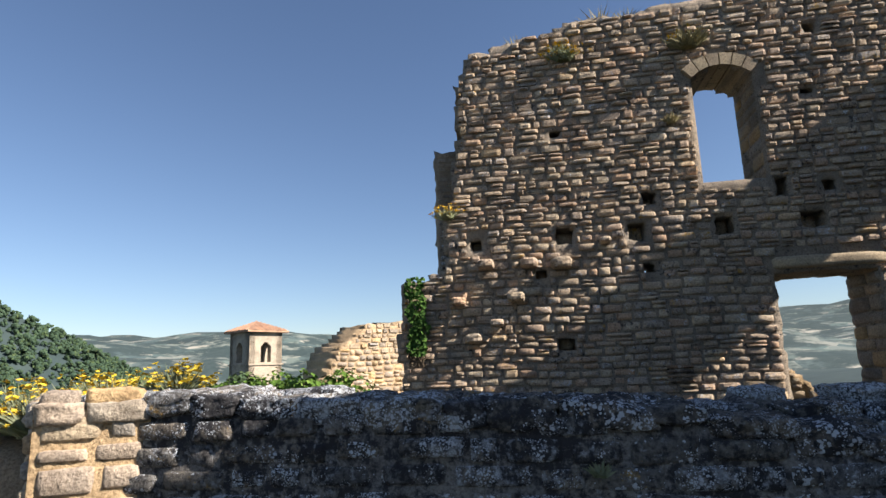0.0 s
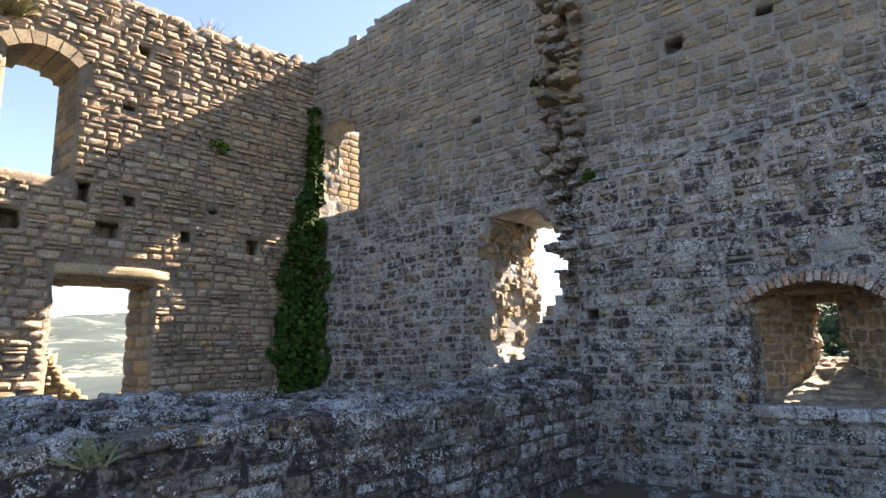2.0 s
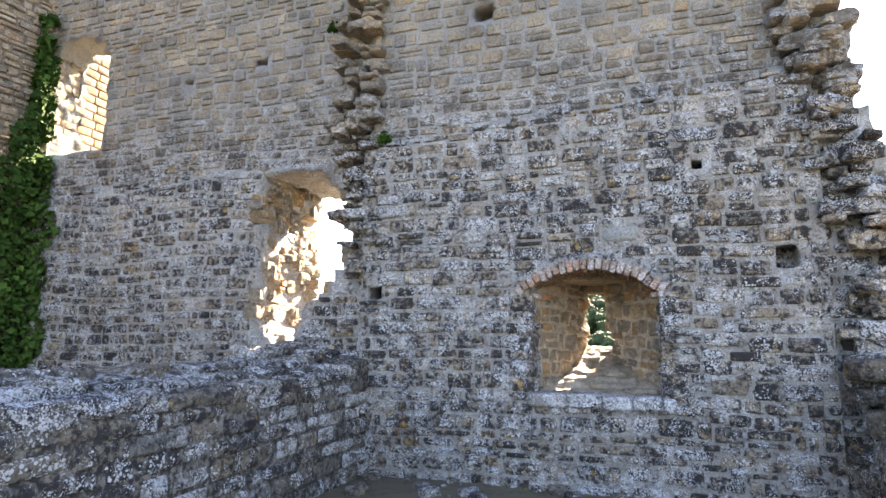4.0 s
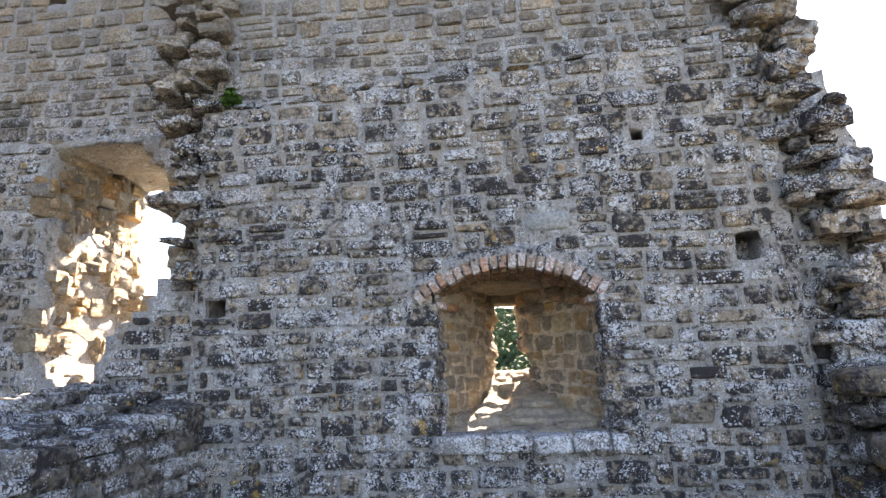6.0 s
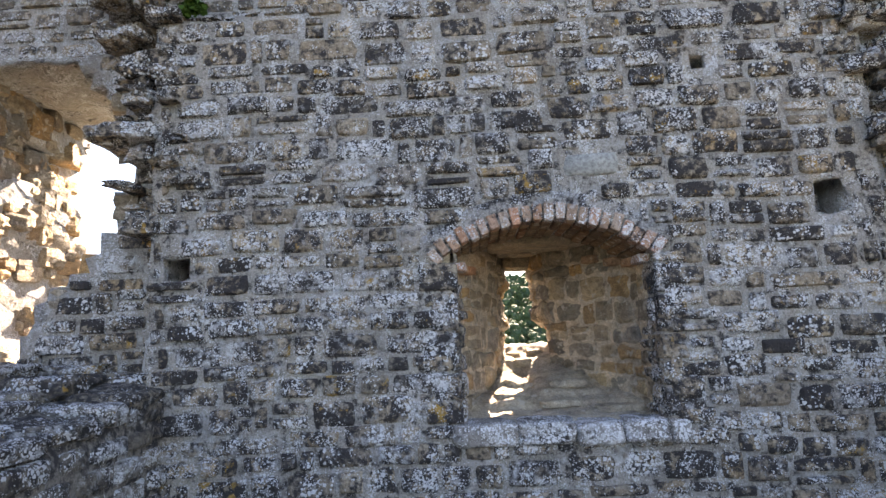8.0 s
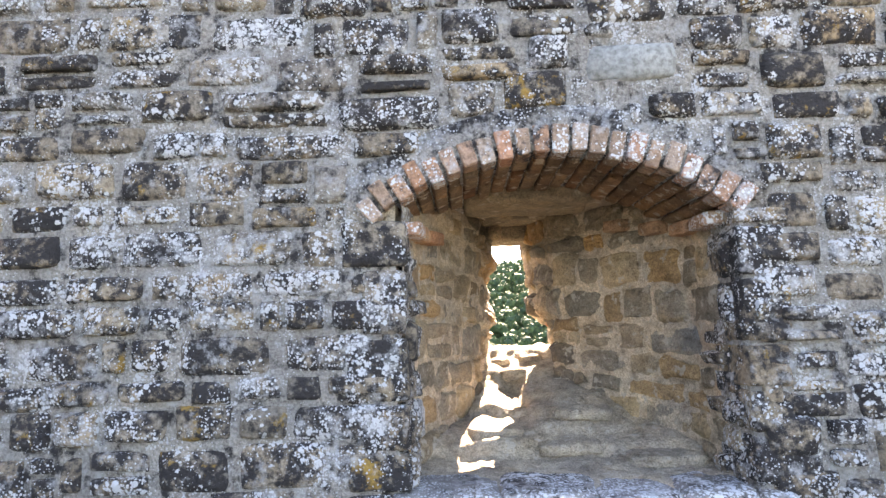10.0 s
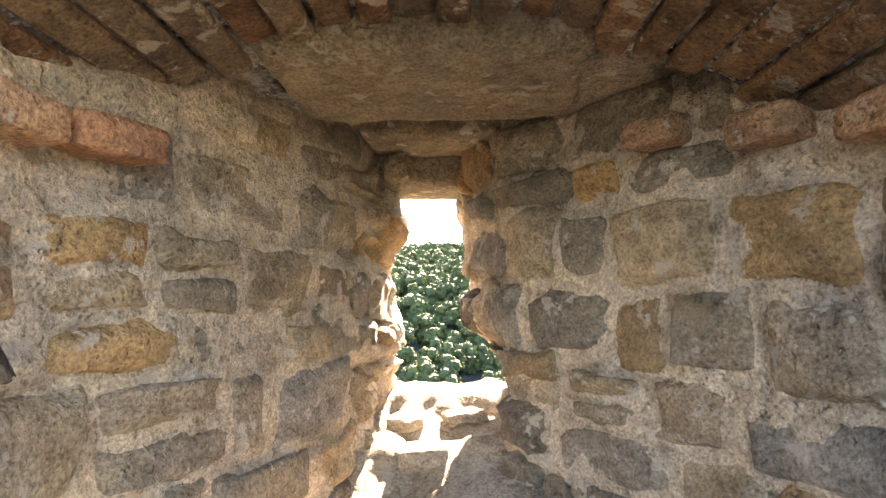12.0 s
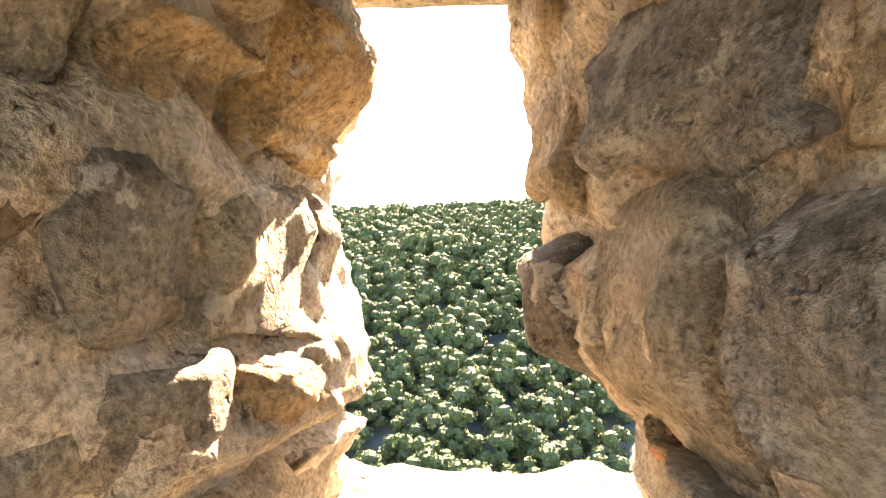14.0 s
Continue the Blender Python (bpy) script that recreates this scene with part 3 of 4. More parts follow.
# toothed scars where cross walls were torn away
for k in range(150):
    z = 2.3 + 6.1 * k / 150 + random.uniform(-.05, .05)
    u = lerp(z, (2.2, -2.72), (3.4, -2.76), (4.0, -2.95), (6, -2.85), (8.6, -2.7)) + random.uniform(-.3, .3)
    s = random.uniform(0.11, 0.30)
    v, f = rock((u, 0.24 - random.uniform(0.0, 0.16), z), (s * 1.0, random.uniform(0.3, 0.5), s * random.uniform(.3, .55)), k * 1.7, 0.16, 5, 9, random.uniform(-.25, .25))
    v = [(p + 0.03 * nz(p, q, r, 9), q + 0.04 * nz(q, r, p, 8), r + 0.025 * nz(r, p, q, 9)) for p, q, r in v]
    mesh_object("tooth_stone", v, f, M_NORTH, wall_north, smooth=False)
for k in range(130):
    z = 1.0 + 6.5 * k / 130 + random.uniform(-.05, .05)
    u = lerp(z, (1, 2.42), (2.5, 2.38), (3.4, 2.28), (4.3, 2.08), (5.5, 2.15), (8, 2.2)) + random.uniform(-.08, .46)
    s = random.uniform(0.14, 0.34)
    v, f = rock((u, 0.15 - random.uniform(0.0, 0.2), z), (s * 1.0, random.uniform(0.3, 0.5), s * random.uniform(.35, .6)), k * 1.3, 0.16, 5, 9, random.uniform(-.3, .3))
    v = [(p + 0.03 * nz(p, q, r, 9), q + 0.04 * nz(q, r, p, 8), r + 0.025 * nz(r, p, q, 9)) for p, q, r in v]
    mesh_object("tooth_stone", v, f, M_NORTH, wall_north, smooth=False)
# rubble faces inside the breach
for k in range(190):
    z = random.uniform(1.3, 3.75)
    y = random.uniform(0.3, 1.75)
    side = -1 if k % 3 else 1
    x = lerp(z, (1.25, -4.05), (1.6, -4.5), (2.4, -4.42), (3.2, -4.5), (3.8, -4.4)) - 0.06 if side < 0 else lerp(z, (1.25, -3.98), (1.8, -3.68), (2.2, -3.26), (2.6, -3.06), (3.2, -3.06), (3.5, -3.3), (3.8, -3.7)) + 0.06
    s = random.uniform(0.13, 0.34)
    v, f = rock((x, y, z), (random.uniform(.16, .26), s * 1.1, s * .65), k * 2.1, 0.18, 4, 8, random.uniform(-.5, .5))
    mesh_object("broken_stone", v, f, M_NICHE, wall_north, smooth=False)
# blocks lining the corner window
for k in range(14):
    for q in range(6):
        z, y = 4.5 + 0.16 * k, 0.46 + 0.31 * q
        if z < 6.6:
            v, f = rock((-9.07, y + 0.06 * (k % 2), z), (0.16, 0.31, 0.145), k * 3 + q, 0.06, 3, 7)
            mesh_object("reveal_stone", v, f, M_RUIN, wall_north, smooth=False)

# ---- loop niche in the north wall ----
def worn(p, k=1.0):
    """Pits and ledges of weathered sandstone."""
    x, y, z = p
    a = nz(x, y, z, 9) * 0.018 + nz(z, x, y, 21) * 0.011 + nz(y, z, x, 47) * 0.006
    b = nz(y + 3, z, x, 9) * 0.026 + nz(x, z + 5, y, 21) * 0.014 + nz(x + 9, y, z, 47) * 0.007
    c = nz(z + 7, y, x, 11) * 0.012 + nz(x, y + 2, z, 25) * 0.008
    return (x + k * a, y + k * b, z + k * c)


def prism(poly, z0, z1):
    n = len(poly)
    v = [(x, y, z) for z in (z0, z1) for x, y in poly]
    return v, [tuple(range(n - 1, -1, -1)), tuple(range(n, 2 * n))] + [(i, (i + 1) % n, n + (i + 1) % n, n + i) for i in range(n)]


LEFT = [(-0.62, 0.03), (-0.585, 0.47), (-0.46, 0.80), (-0.315, 1.18), (-0.225, 1.49), (-0.165, 1.80), (-0.23, 1.90)]
RIGHT = [(0.12, 1.90), (0.05, 1.80), (0.10, 1.47), (0.17, 1.27), (0.36, 1.05), (0.56, 0.76), (0.70, 0.47), (0.72, 0.03)]


def slit_left(z):
    """Worn edge of the loophole, swelling and shrinking with its stones."""
    return lerp(z, (1.33, -.205), (1.40, -.211), (1.445, -.165), (1.475, -.205), (1.51, -.13), (1.57, -.13), (1.63, -.166), (1.70, -.166), (1.78, -.178), (1.843, -.193), (1.88, -.141), (1.96, -.137), (2.05, -.178))


def slit_right(z):
    return lerp(z, (1.33, .185), (1.44, .195), (1.49, .18), (1.516, .12), (1.578, .05), (1.665, .039), (1.696, .065), (1.728, .054), (1.784, .034), (1.84, .047), (1.975, .024), (2.05, .026))


def along(poly, tip=None, mean=0.0):
    """A map from the length along a bent line, the depth off it and the height into the world."""
    pts = [Vector(p) for p in poly]
    cum = [0.0]
    for a, b in zip(pts, pts[1:]):
        cum.append(cum[-1] + (b - a).length)
    def flat(u):
        i = 0
        while i < len(pts) - 2 and u > cum[i + 1]:
            i += 1
        t = (pts[i + 1] - pts[i]).normalized()
        return pts[i] + t * (u - cum[i]), t
    def M(u, d, z):
        p, _ = flat(u)
        t = (flat(min(cum[-1], u + 0.05))[0] - flat(max(0.0, u - 0.05))[0]).normalized()
        k = min(1.0, max(0.0, (p.y - 1.18) / 0.5))
        x = p.x + (tip(z) - mean + math.copysign(0.016, mean)) * k * k * (3 - 2 * k) if tip else p.x
        return (x + t.y * d, p.y - t.x * d, z)
    return M, cum[-1]


def crumble(u, z, s, rag=0.0):
    """Depth of smeared and crumbling mortar."""
    ledges = 0.030 * nz(u * 0.5, z, s, 9) - 0.03 * abs(nz(u * 0.6, z, s + 4, 6.5))
    return max(0.0, min(1.0, rag)) * ledges + 0.013 * nz(u, z, s, 4.3) + 0.010 * nz(u, z, s + 3, 11) + 0.007 * nz(u, z, s + 6, 27) + 0.004 * nz(u, z, s + 9, 60)


for side, poly, tip, mean in ((-1, LEFT, slit_left, -0.165), (1, RIGHT, slit_right, 0.05)):
    outer = [(p[0] + side * (0.03 if p[1] < 1.2 else 0.16), p[1]) for p in (poly if side < 0 else poly[::-1])]
    for y0, y1, ztop in ((0.0, 0.68, 2.02), (0.68, 1.88, 2.36)):
        inner = [q for q in outer if y0 <= q[1] <= y1]
        ends = [(lerp(y, *[(q[1], q[0]) for q in outer]) + side * 0.02, y) for y in (max(y0, 0.04), y1)]
        ring = [(side * 0.95, ends[0][1]), ends[0], *inner, ends[1], (side * 0.95, y1)]
        v, f = prism(ring if side < 0 else ring[::-1], 0.6, ztop)
        mesh_object("jamb_core", v, f, M_MORTN, wall_north, smooth=False)
    M, length = along(poly, tip, mean)
    nu, nv = 190, 140
    v = []
    for j in range(nv + 1):
        for i in range(nu + 1):
            u = length * i / nu
            p = M(u, 0, 1.5)
            top = intrados(min(0.7, abs(p[0]))) + 0.05 if p[1] < 0.69 else 2.36
            z = 0.74 + (top - 0.74) * j / nv
            v.append(worn(M(u, crumble(u, z, side * 7.0, (p[1] - 1.0) * 3), z), min(1.0, max(0.15, p[1] - 0.6))))
    f = [(j * (nu + 1) + i, j * (nu + 1) + i + 1, (j + 1) * (nu + 1) + i + 1, (j + 1) * (nu + 1) + i) for j in range(nv) for i in range(nu)]
    skin = mesh_object("jamb_mortar", v, f, [M_MORTN, M_MORT], wall_north)
    for q in skin.data.polygons:
        if q.center.y + 0.16 * nz(q.center.x, q.center.y, q.center.z, 6) + 0.05 * nz(q.center.y, q.center.z, q.center.x, 22) < 0.24 + max(0.0, 1.25 - q.center.z) * 0.2:
            q.material_index = 1

    def masonry(u, z):
        p = M(u, 0, 1.5)
        return z < (intrados(min(0.7, abs(p[0]))) - 0.06 if p[1] < 0.69 else 2.2)
    for r in lay(0.02 if side < 0 else 0.14, length - (0.14 if side < 0 else 0.02), 0.84, 2.3, masonry, (0.09, 0.2), (0.11, 0.36), 0.02, 0.09):
        mid = M((r[0] + r[1]) / 2, 0, r[2])
        near = mid[1] > 1.15
        v, f = stone_face(r, random.uniform(-0.004, 0.032) if near else random.uniform(0.002, 0.028) + (0.014 if mid[1] < 0.3 else 0.0), M, 22 if near else 15, 16 if near else 11, 0.022, random.uniform(0, 90), 0.016, 0.05)
        v = [worn(p, 0.95 if near else 0.5) for p in v]
        mesh_object("stone", v, f, M_NICHE if mid[1] > 0.3 else M_NORTH, wall_north)
# course of reused bricks on which the vault rests
for x, y, z, l, turn in ((-0.60, 0.16, 1.925, .15, 1.5), (-0.585, 0.34, 1.93, .15, 1.45), (-0.545, 0.52, 1.94, .17, 1.2), (0.70, 0.2, 1.93, .2, 1.6), (0.69, 0.42, 1.935, .16, 1.7), (0.60, 0.63, 1.97, .13, 2.15), (0.47, 0.83, 2.02, .12, 2.2)):
    v, f = rock((x, y, z), (l, 0.12, 0.062), x * 31 + y, 0.05, 6, 9, turn)
    mesh_object("brick", [worn(p, 0.3) for p in v], f, M_BRICK if y < 0.3 else M_NICHEBRICK, wall_north)
# quoins at the niche's edges
for x, w in ((-0.682, 0.16), (0.78, 0.14)):
    z = 0.88
    while z < 1.9:
        h = min(random.uniform(0.13, 0.3), 1.95 - z)
        ww = w + random.uniform(0, 0.12)
        xc = x - (ww - w) / 2 if x < 0 else x + (ww - w) / 2
        v, f = rock((xc, 0.14, z + h / 2), (ww, 0.32, h - 0.012), z * 9 + x, 0.04, 10, 14)
        v = [worn(p, 0.45) for p in v]
        mesh_object("quoin", v, f, M_NORTH, wall_north)
        z += h
# chip of brick beside the loophole
v, f = rock((0.178, 1.55, 1.53), (0.04, 0.07, 0.085), 2.7, 0.2, 6, 5)
mesh_object("brick_chip", [worn(p, 0.3) for p in v], f, M_NICHEBRICK, wall_north, label="red brick chip wedged in a joint")
# ceiling: mortar bed, pitted slab, gap, second slab and the slit's lintel
for nm, x0, x1, y0, y1, z0, z1, r, mm in (("ceiling_mortar", -.82, .82, 0.62, 1.92, 2.20, 2.5, .02, M_MORTN), ("ceiling_slab", -.36, .33, 0.64, 1.10, 2.135, 2.42, .04, M_NICHE), ("ceiling_slab", -.25, .20, 1.27, 1.58, 2.155, 2.4, .02, M_NICHE),
                                          ("slit_lintel", -.55, .55, 1.54, 1.87, 2.058, 2.4, .02, M_NICHE), ("corner_stone", .30, .66, .72, 1.2, 2.15, 2.4, .12, M_NICHE), ("corner_stone", -.72, -.40, .70, 1.15, 2.16, 2.4, .12, M_NICHE)):
    v, f = rock(((x0 + x1) / 2, (y0 + y1) / 2, (z0 + z1) / 2), (x1 - x0, y1 - y0, z1 - z0), y0 * 3 + x0, r, 26, 12)
    mesh_object(nm, [worn(p, 0.45) for p in v], f, mm, wall_north)
v, f = rock((-0.155, 1.50, 2.105), (0.085, 0.09, 0.1), 5, 0.3, 8, 3)
mesh_object("knob_stone", [worn(p, 0.6) for p in v], f, M_NICHE, wall_north)


# sloping sill: a step, a worn slope and a rubble mound up to the slit
def sill_z(x, y):
    z = lerp(y, (0.0, 0.80), (0.06, 0.86), (0.28, 0.885), (0.45, 0.90), (0.52, 0.95), (0.70, 0.99), (1.10, 1.04), (1.30, 1.09), (1.42, 1.17), (1.52, 1.205), (1.66, 1.28), (1.75, 1.345), (1.88, 1.35))
    k = max(0.0, 1 - ((x - 0.2) / 0.26) ** 2) * max(0.0, 1 - ((y - 1.12) / 0.5) ** 2)
    z += 0.09 * math.sqrt(k) + (0.05 * max(0.0, 1 - ((x + 0.26) / 0.14) ** 2) if 0.9 < y < 1.5 else 0.0)
    ridge = abs(nz(x, y, 2.2, 7)) * 0.035 if y > 0.5 else 0.0
    return z + 0.016 * nz(x, y, 0, 6) + ridge + 0.012 * nz(x, y, 2, 17) + 0.006 * nz(x, y, 4, 42)


v, f = [], []
XN, YN = 84, 110
for j in range(YN + 1):
    y = 0.01 + 1.88 * j / YN
    for i in range(XN + 1):
        x = -0.8 + 1.6 * i / XN
        v.append((x, y, sill_z(x, y)))
n = len(v)
v += [(x, y, 0.5) for x, y, z in v[:XN + 1]]
for j in range(YN):
    for i in range(XN):
        p = j * (XN + 1) + i
        f.append((p, p + 1, p + XN + 2, p + XN + 1))
for i in range(XN):
    f.append((n + i, n + i + 1, i + 1, i))
M_SILL = raw_material("worn_sill", [(0.37, 0.33, 0.27), (0.40, 0.355, 0.29)], grime=0.25)
mesh_object("niche_sill", v, f, M_SILL, wall_north, label="sloping worn mortar and stone sill")
for x, y, sx, sy, sz in ((-0.12, 0.98, .2, .16, .06), (0.20, 0.74, .3, .2, .07), (-0.24, 0.66, .26, .2, .06), (-0.08, 1.42, .16, .14, .08), (0.05, 1.60, .14, .12, .06), (-0.14, 1.62, .12, .12, .06), (0.50, 0.40, .34, .2, .06), (0.10, 0.50, .3, .14, .06)):
    v, f = rock((x, y, sill_z(x, y)), (sx, sy, sz), x * 7 + y, 0.14, 9, 4, random.uniform(-.3, .3))
    mesh_object("sill_stone", [worn(p, 0.5) for p in v], f, M_SILL, wall_north)
# ledge of long stones under the niche, white with lichen
M_LEDGE = stone_material("white_lichened_ledge", [(0.26, 0.25, 0.24), (0.22, 0.215, 0.21)], white=0.8, dark=0.5, relief=0.9)
x = -0.68
while x < 0.82:
    l = min(random.uniform(0.24, 0.46), 0.84 - x)
    v, f = rock((x + l / 2, 0.11, 0.80 + random.uniform(-.01, .012)), (l * 1.02, 0.36, 0.15), x * 9, 0.06, 9, 7)
    mesh_object("ledge_stone", [worn(p, 0.7) for p in v], f, M_LEDGE, wall_north)
    x += l
# brick arch
def brick(a0, a1, y0, y1, r0, r1):
    pts = [(r * math.sin(a), CZ + r * math.cos(a)) for r, a in ((r0, a0), (r0, a1), (r1, a1), (r1, a0))]
    bm = bmesh.new()
    vs = [bm.verts.new((x, y, z)) for y in (y0, y1) for x, z in pts]
    for q in ((0, 1, 2, 3), (7, 6, 5, 4), (1, 0, 4, 5), (2, 1, 5, 6), (3, 2, 6, 7), (0, 3, 7, 4)):
        bm.faces.new([vs[i] for i in q])
    bmesh.ops.recalc_face_normals(bm, faces=bm.faces)
    bmesh.ops.bevel(bm, geom=bm.edges[:], offset=0.006, segments=1, affect='EDGES')
    for w in bm.verts:
        w.co += Vector((nz(w.co.x, w.co.y, w.co.z, 31), 0.6 * nz(w.co.z, w.co.x, w.co.y, 31), nz(w.co.y, w.co.z, w.co.x, 31))) * 0.005
    me = bpy.data.meshes.new("brick")
    bm.to_mesh(me)
    bm.free()
    return me


half = math.asin(0.72 / RAD) + 0.03
NB = 22
a = -half
for k in range(NB):
    st = 2 * half / NB
    q = random.uniform(0.25, 0.5)
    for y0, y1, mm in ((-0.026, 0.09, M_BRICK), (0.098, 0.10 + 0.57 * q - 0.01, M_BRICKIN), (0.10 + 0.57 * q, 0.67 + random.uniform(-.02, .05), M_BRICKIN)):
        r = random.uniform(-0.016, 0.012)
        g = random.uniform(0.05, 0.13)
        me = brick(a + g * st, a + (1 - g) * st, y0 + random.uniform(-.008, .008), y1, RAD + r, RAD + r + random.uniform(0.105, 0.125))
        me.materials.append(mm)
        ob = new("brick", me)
        ob.parent = wall_north
    a += st
ring = [(RAD + 0.018 if i < 31 else RAD + 0.2, -half * 1.03 + 2.06 * half * (i if i < 31 else 61 - i) / 30) for i in range(62)]
v = [(r * math.sin(q), y, CZ + r * math.cos(q)) for y in (-0.012, 0.68) for r, q in ring]
n = 62
f = [tuple([i, i + 1, 60 - i, 61 - i]) for i in range(30)] + [tuple([n + 61 - i, n + 60 - i, n + i + 1, n + i]) for i in range(30)] + [(i + 1, i, n + i, n + i + 1) for i in range(61)]
mesh_object("arch_mortar", v, f, M_MORT, wall_north)

# ---- low cross wall before the west wall ----
wall_low = structure("wall_low", "low thick ruined wall of dark lichened stone")


def low_top(y):
    return lerp(y, (-11.5, 1.3), (-10.6, 1.3), (-9.6, 1.24), (-8.6, 1.2), (-7.6, 1.17), (-6.6, 1.0), (-1.5, 0.96), (-0.5, 1.05), (0.3, 1.2))


lv, lf = [], []
LY = [-11.2 + 0.12 * i for i in range(97)]
prof = [(0.0, 'b'), (0.0, 0.5), (0.0, 0.9), (0.03, 0.99), (0.25, 1.0), (0.5, 1.0), (0.75, 1.0), (0.97, 0.99), (1.0, 0.9), (1.0, 'b')]
for y in LY:
    t = low_top(y)
    for w, h in prof:
        if h == 'b':
            z = -0.4
        else:
            z = t * h + (0.2 * w if y > -7 else 0.05 * w) + (0.05 * nz(y, w * 3, 0, 2.1) if h > 0.95 else 0)
        lv.append((-2.62 - 1.05 * w + 0.03 * nz(y, z, 2, 2), y, z))
P_ = len(prof)
for i in range(len(LY) - 1):
    for k in range(P_ - 1):
        p = i * P_ + k
        lf.append((p, p + P_, p + P_ + 1, p + 1))
lf += [tuple(range(P_)), tuple(range((len(LY) - 1) * P_ + P_ - 1, (len(LY) - 1) * P_ - 1, -1))]
mesh_object("rubble_core", lv, lf, M_MORTL, wall_low)
Ml = lambda u, d, z: (-2.62 + d, u, z)
rects = lay(-11.18, 0.1, -0.15, 1.22, lambda u, z: z < low_top(u) + 0.03, (0.13, 0.22), (0.18, 0.5), 0.022, 0.05)
put_stones(wall_low, rects, Ml, M_LOW, (0.015, 0.05), lambda u, z: True, (7, 5), (4, 3), rough=0.018)
Me = lambda u, d, z: (u, -11.2 - d, z)
for r in lay(-3.66, -2.62, -0.15, 1.22, lambda u, z: True, (0.13, 0.2), (0.18, 0.4), 0.02, 0.0):
    v, f = stone_face(r, random.uniform(0.015, 0.05), Me, 6, 4, 0.015, random.uniform(0, 90))
    mesh_object("stone", v, f, M_RUIN, wall_low)
# sunlit end of the wall, broken at an angle and turning away
pier = structure("wall_pier_end", "sunlit end of the low wall in pale squared stones")
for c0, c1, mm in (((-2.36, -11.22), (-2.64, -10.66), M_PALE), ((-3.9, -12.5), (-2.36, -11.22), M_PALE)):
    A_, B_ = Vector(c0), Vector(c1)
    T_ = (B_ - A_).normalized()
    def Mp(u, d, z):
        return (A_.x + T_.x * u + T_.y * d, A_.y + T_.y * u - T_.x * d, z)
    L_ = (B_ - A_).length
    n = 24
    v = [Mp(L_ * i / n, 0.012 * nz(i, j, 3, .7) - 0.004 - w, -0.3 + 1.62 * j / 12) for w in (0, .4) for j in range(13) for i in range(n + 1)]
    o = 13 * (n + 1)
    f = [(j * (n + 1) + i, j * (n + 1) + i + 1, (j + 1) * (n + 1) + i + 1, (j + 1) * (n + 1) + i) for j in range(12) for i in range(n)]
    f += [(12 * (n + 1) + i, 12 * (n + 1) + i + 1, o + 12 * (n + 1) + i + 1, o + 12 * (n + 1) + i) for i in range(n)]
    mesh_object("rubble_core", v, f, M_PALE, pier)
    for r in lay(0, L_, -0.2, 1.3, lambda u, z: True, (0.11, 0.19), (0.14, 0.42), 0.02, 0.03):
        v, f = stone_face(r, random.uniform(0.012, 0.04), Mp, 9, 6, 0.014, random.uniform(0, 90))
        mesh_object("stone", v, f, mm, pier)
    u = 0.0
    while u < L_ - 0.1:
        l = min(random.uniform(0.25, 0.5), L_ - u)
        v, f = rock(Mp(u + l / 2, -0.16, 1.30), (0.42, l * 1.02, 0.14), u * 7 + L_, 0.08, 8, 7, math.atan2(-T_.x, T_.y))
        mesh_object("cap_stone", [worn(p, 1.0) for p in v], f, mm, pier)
        u += l
y = -11.2
while y < 0.1:
    l = random.uniform(0.22, 0.5)
    w = 0.0
    while w < 0.95:
        d = random.uniform(0.25, 0.5)
        z = low_top(y + l / 2) + (0.2 * (w + d / 2) if y > -7 else 0.05)
        s = random.uniform(0.09, 0.17)
        v, f = rock((-2.62 - 1.05 * min(1.0, w + d / 2) + 0.02, y + l / 2, z - 0.02), (1.05 * d * 1.02, l * 1.02, s), y * 3 + w, 0.12, 9, 8)
        v = [worn((p, q, r + 0.03 * nz(p, q, r, 7)), 1.3) for p, q, r in v]
        mesh_object("cap_stone", v, f, M_LOW, wall_low)
        w += d
    y += l
# stub of the wall on the far side of the yard
stub = structure("wall_stub", "ragged stub of a torn-off grey stone wall")
for k in range(70):
    y = -random.uniform(0.0, 1.5)
    z = random.uniform(-0.1, 1.35 + 0.25 * y)
    v, f = rock((2.75 + random.uniform(-.28, .5), y, z), (random.uniform(.3, .5), random.uniform(.3, .55), random.uniform(.14, .26)), k * 1.9, 0.15, 4, 4, random.uniform(-.4, .4))
    mesh_object("stone", v, f, M_LOW, stub, smooth=False)
v, f = rock((3.0, -0.7, 0.45), (0.9, 1.5, 1.3), 2.2, 0.1, 6, 6)
mesh_object("rubble_core", v, f, M_MORTL, stub)

# fallen stones along the foot of the walls
for k in range(46):
    x, y = (random.uniform(-2.3, 2.2), -random.uniform(0.1, 0.9) ** 1.5) if k % 2 else (-2.5 + random.uniform(0, 0.7) ** 1.5, random.uniform(-6, -0.2))
    s = random.uniform(0.05, 0.16)
    v, f = rock((x, y, -0.12 + s * 0.2), (s * 1.4, s, s * 0.7), k * 2.3, 0.2, 3, 5, random.uniform(0, 3))
    tagged(mesh_object("fallen_stone", v, f, M_LOW, smooth=False), "small grey fallen stone on the bare earth", "stone", "fallen stones")

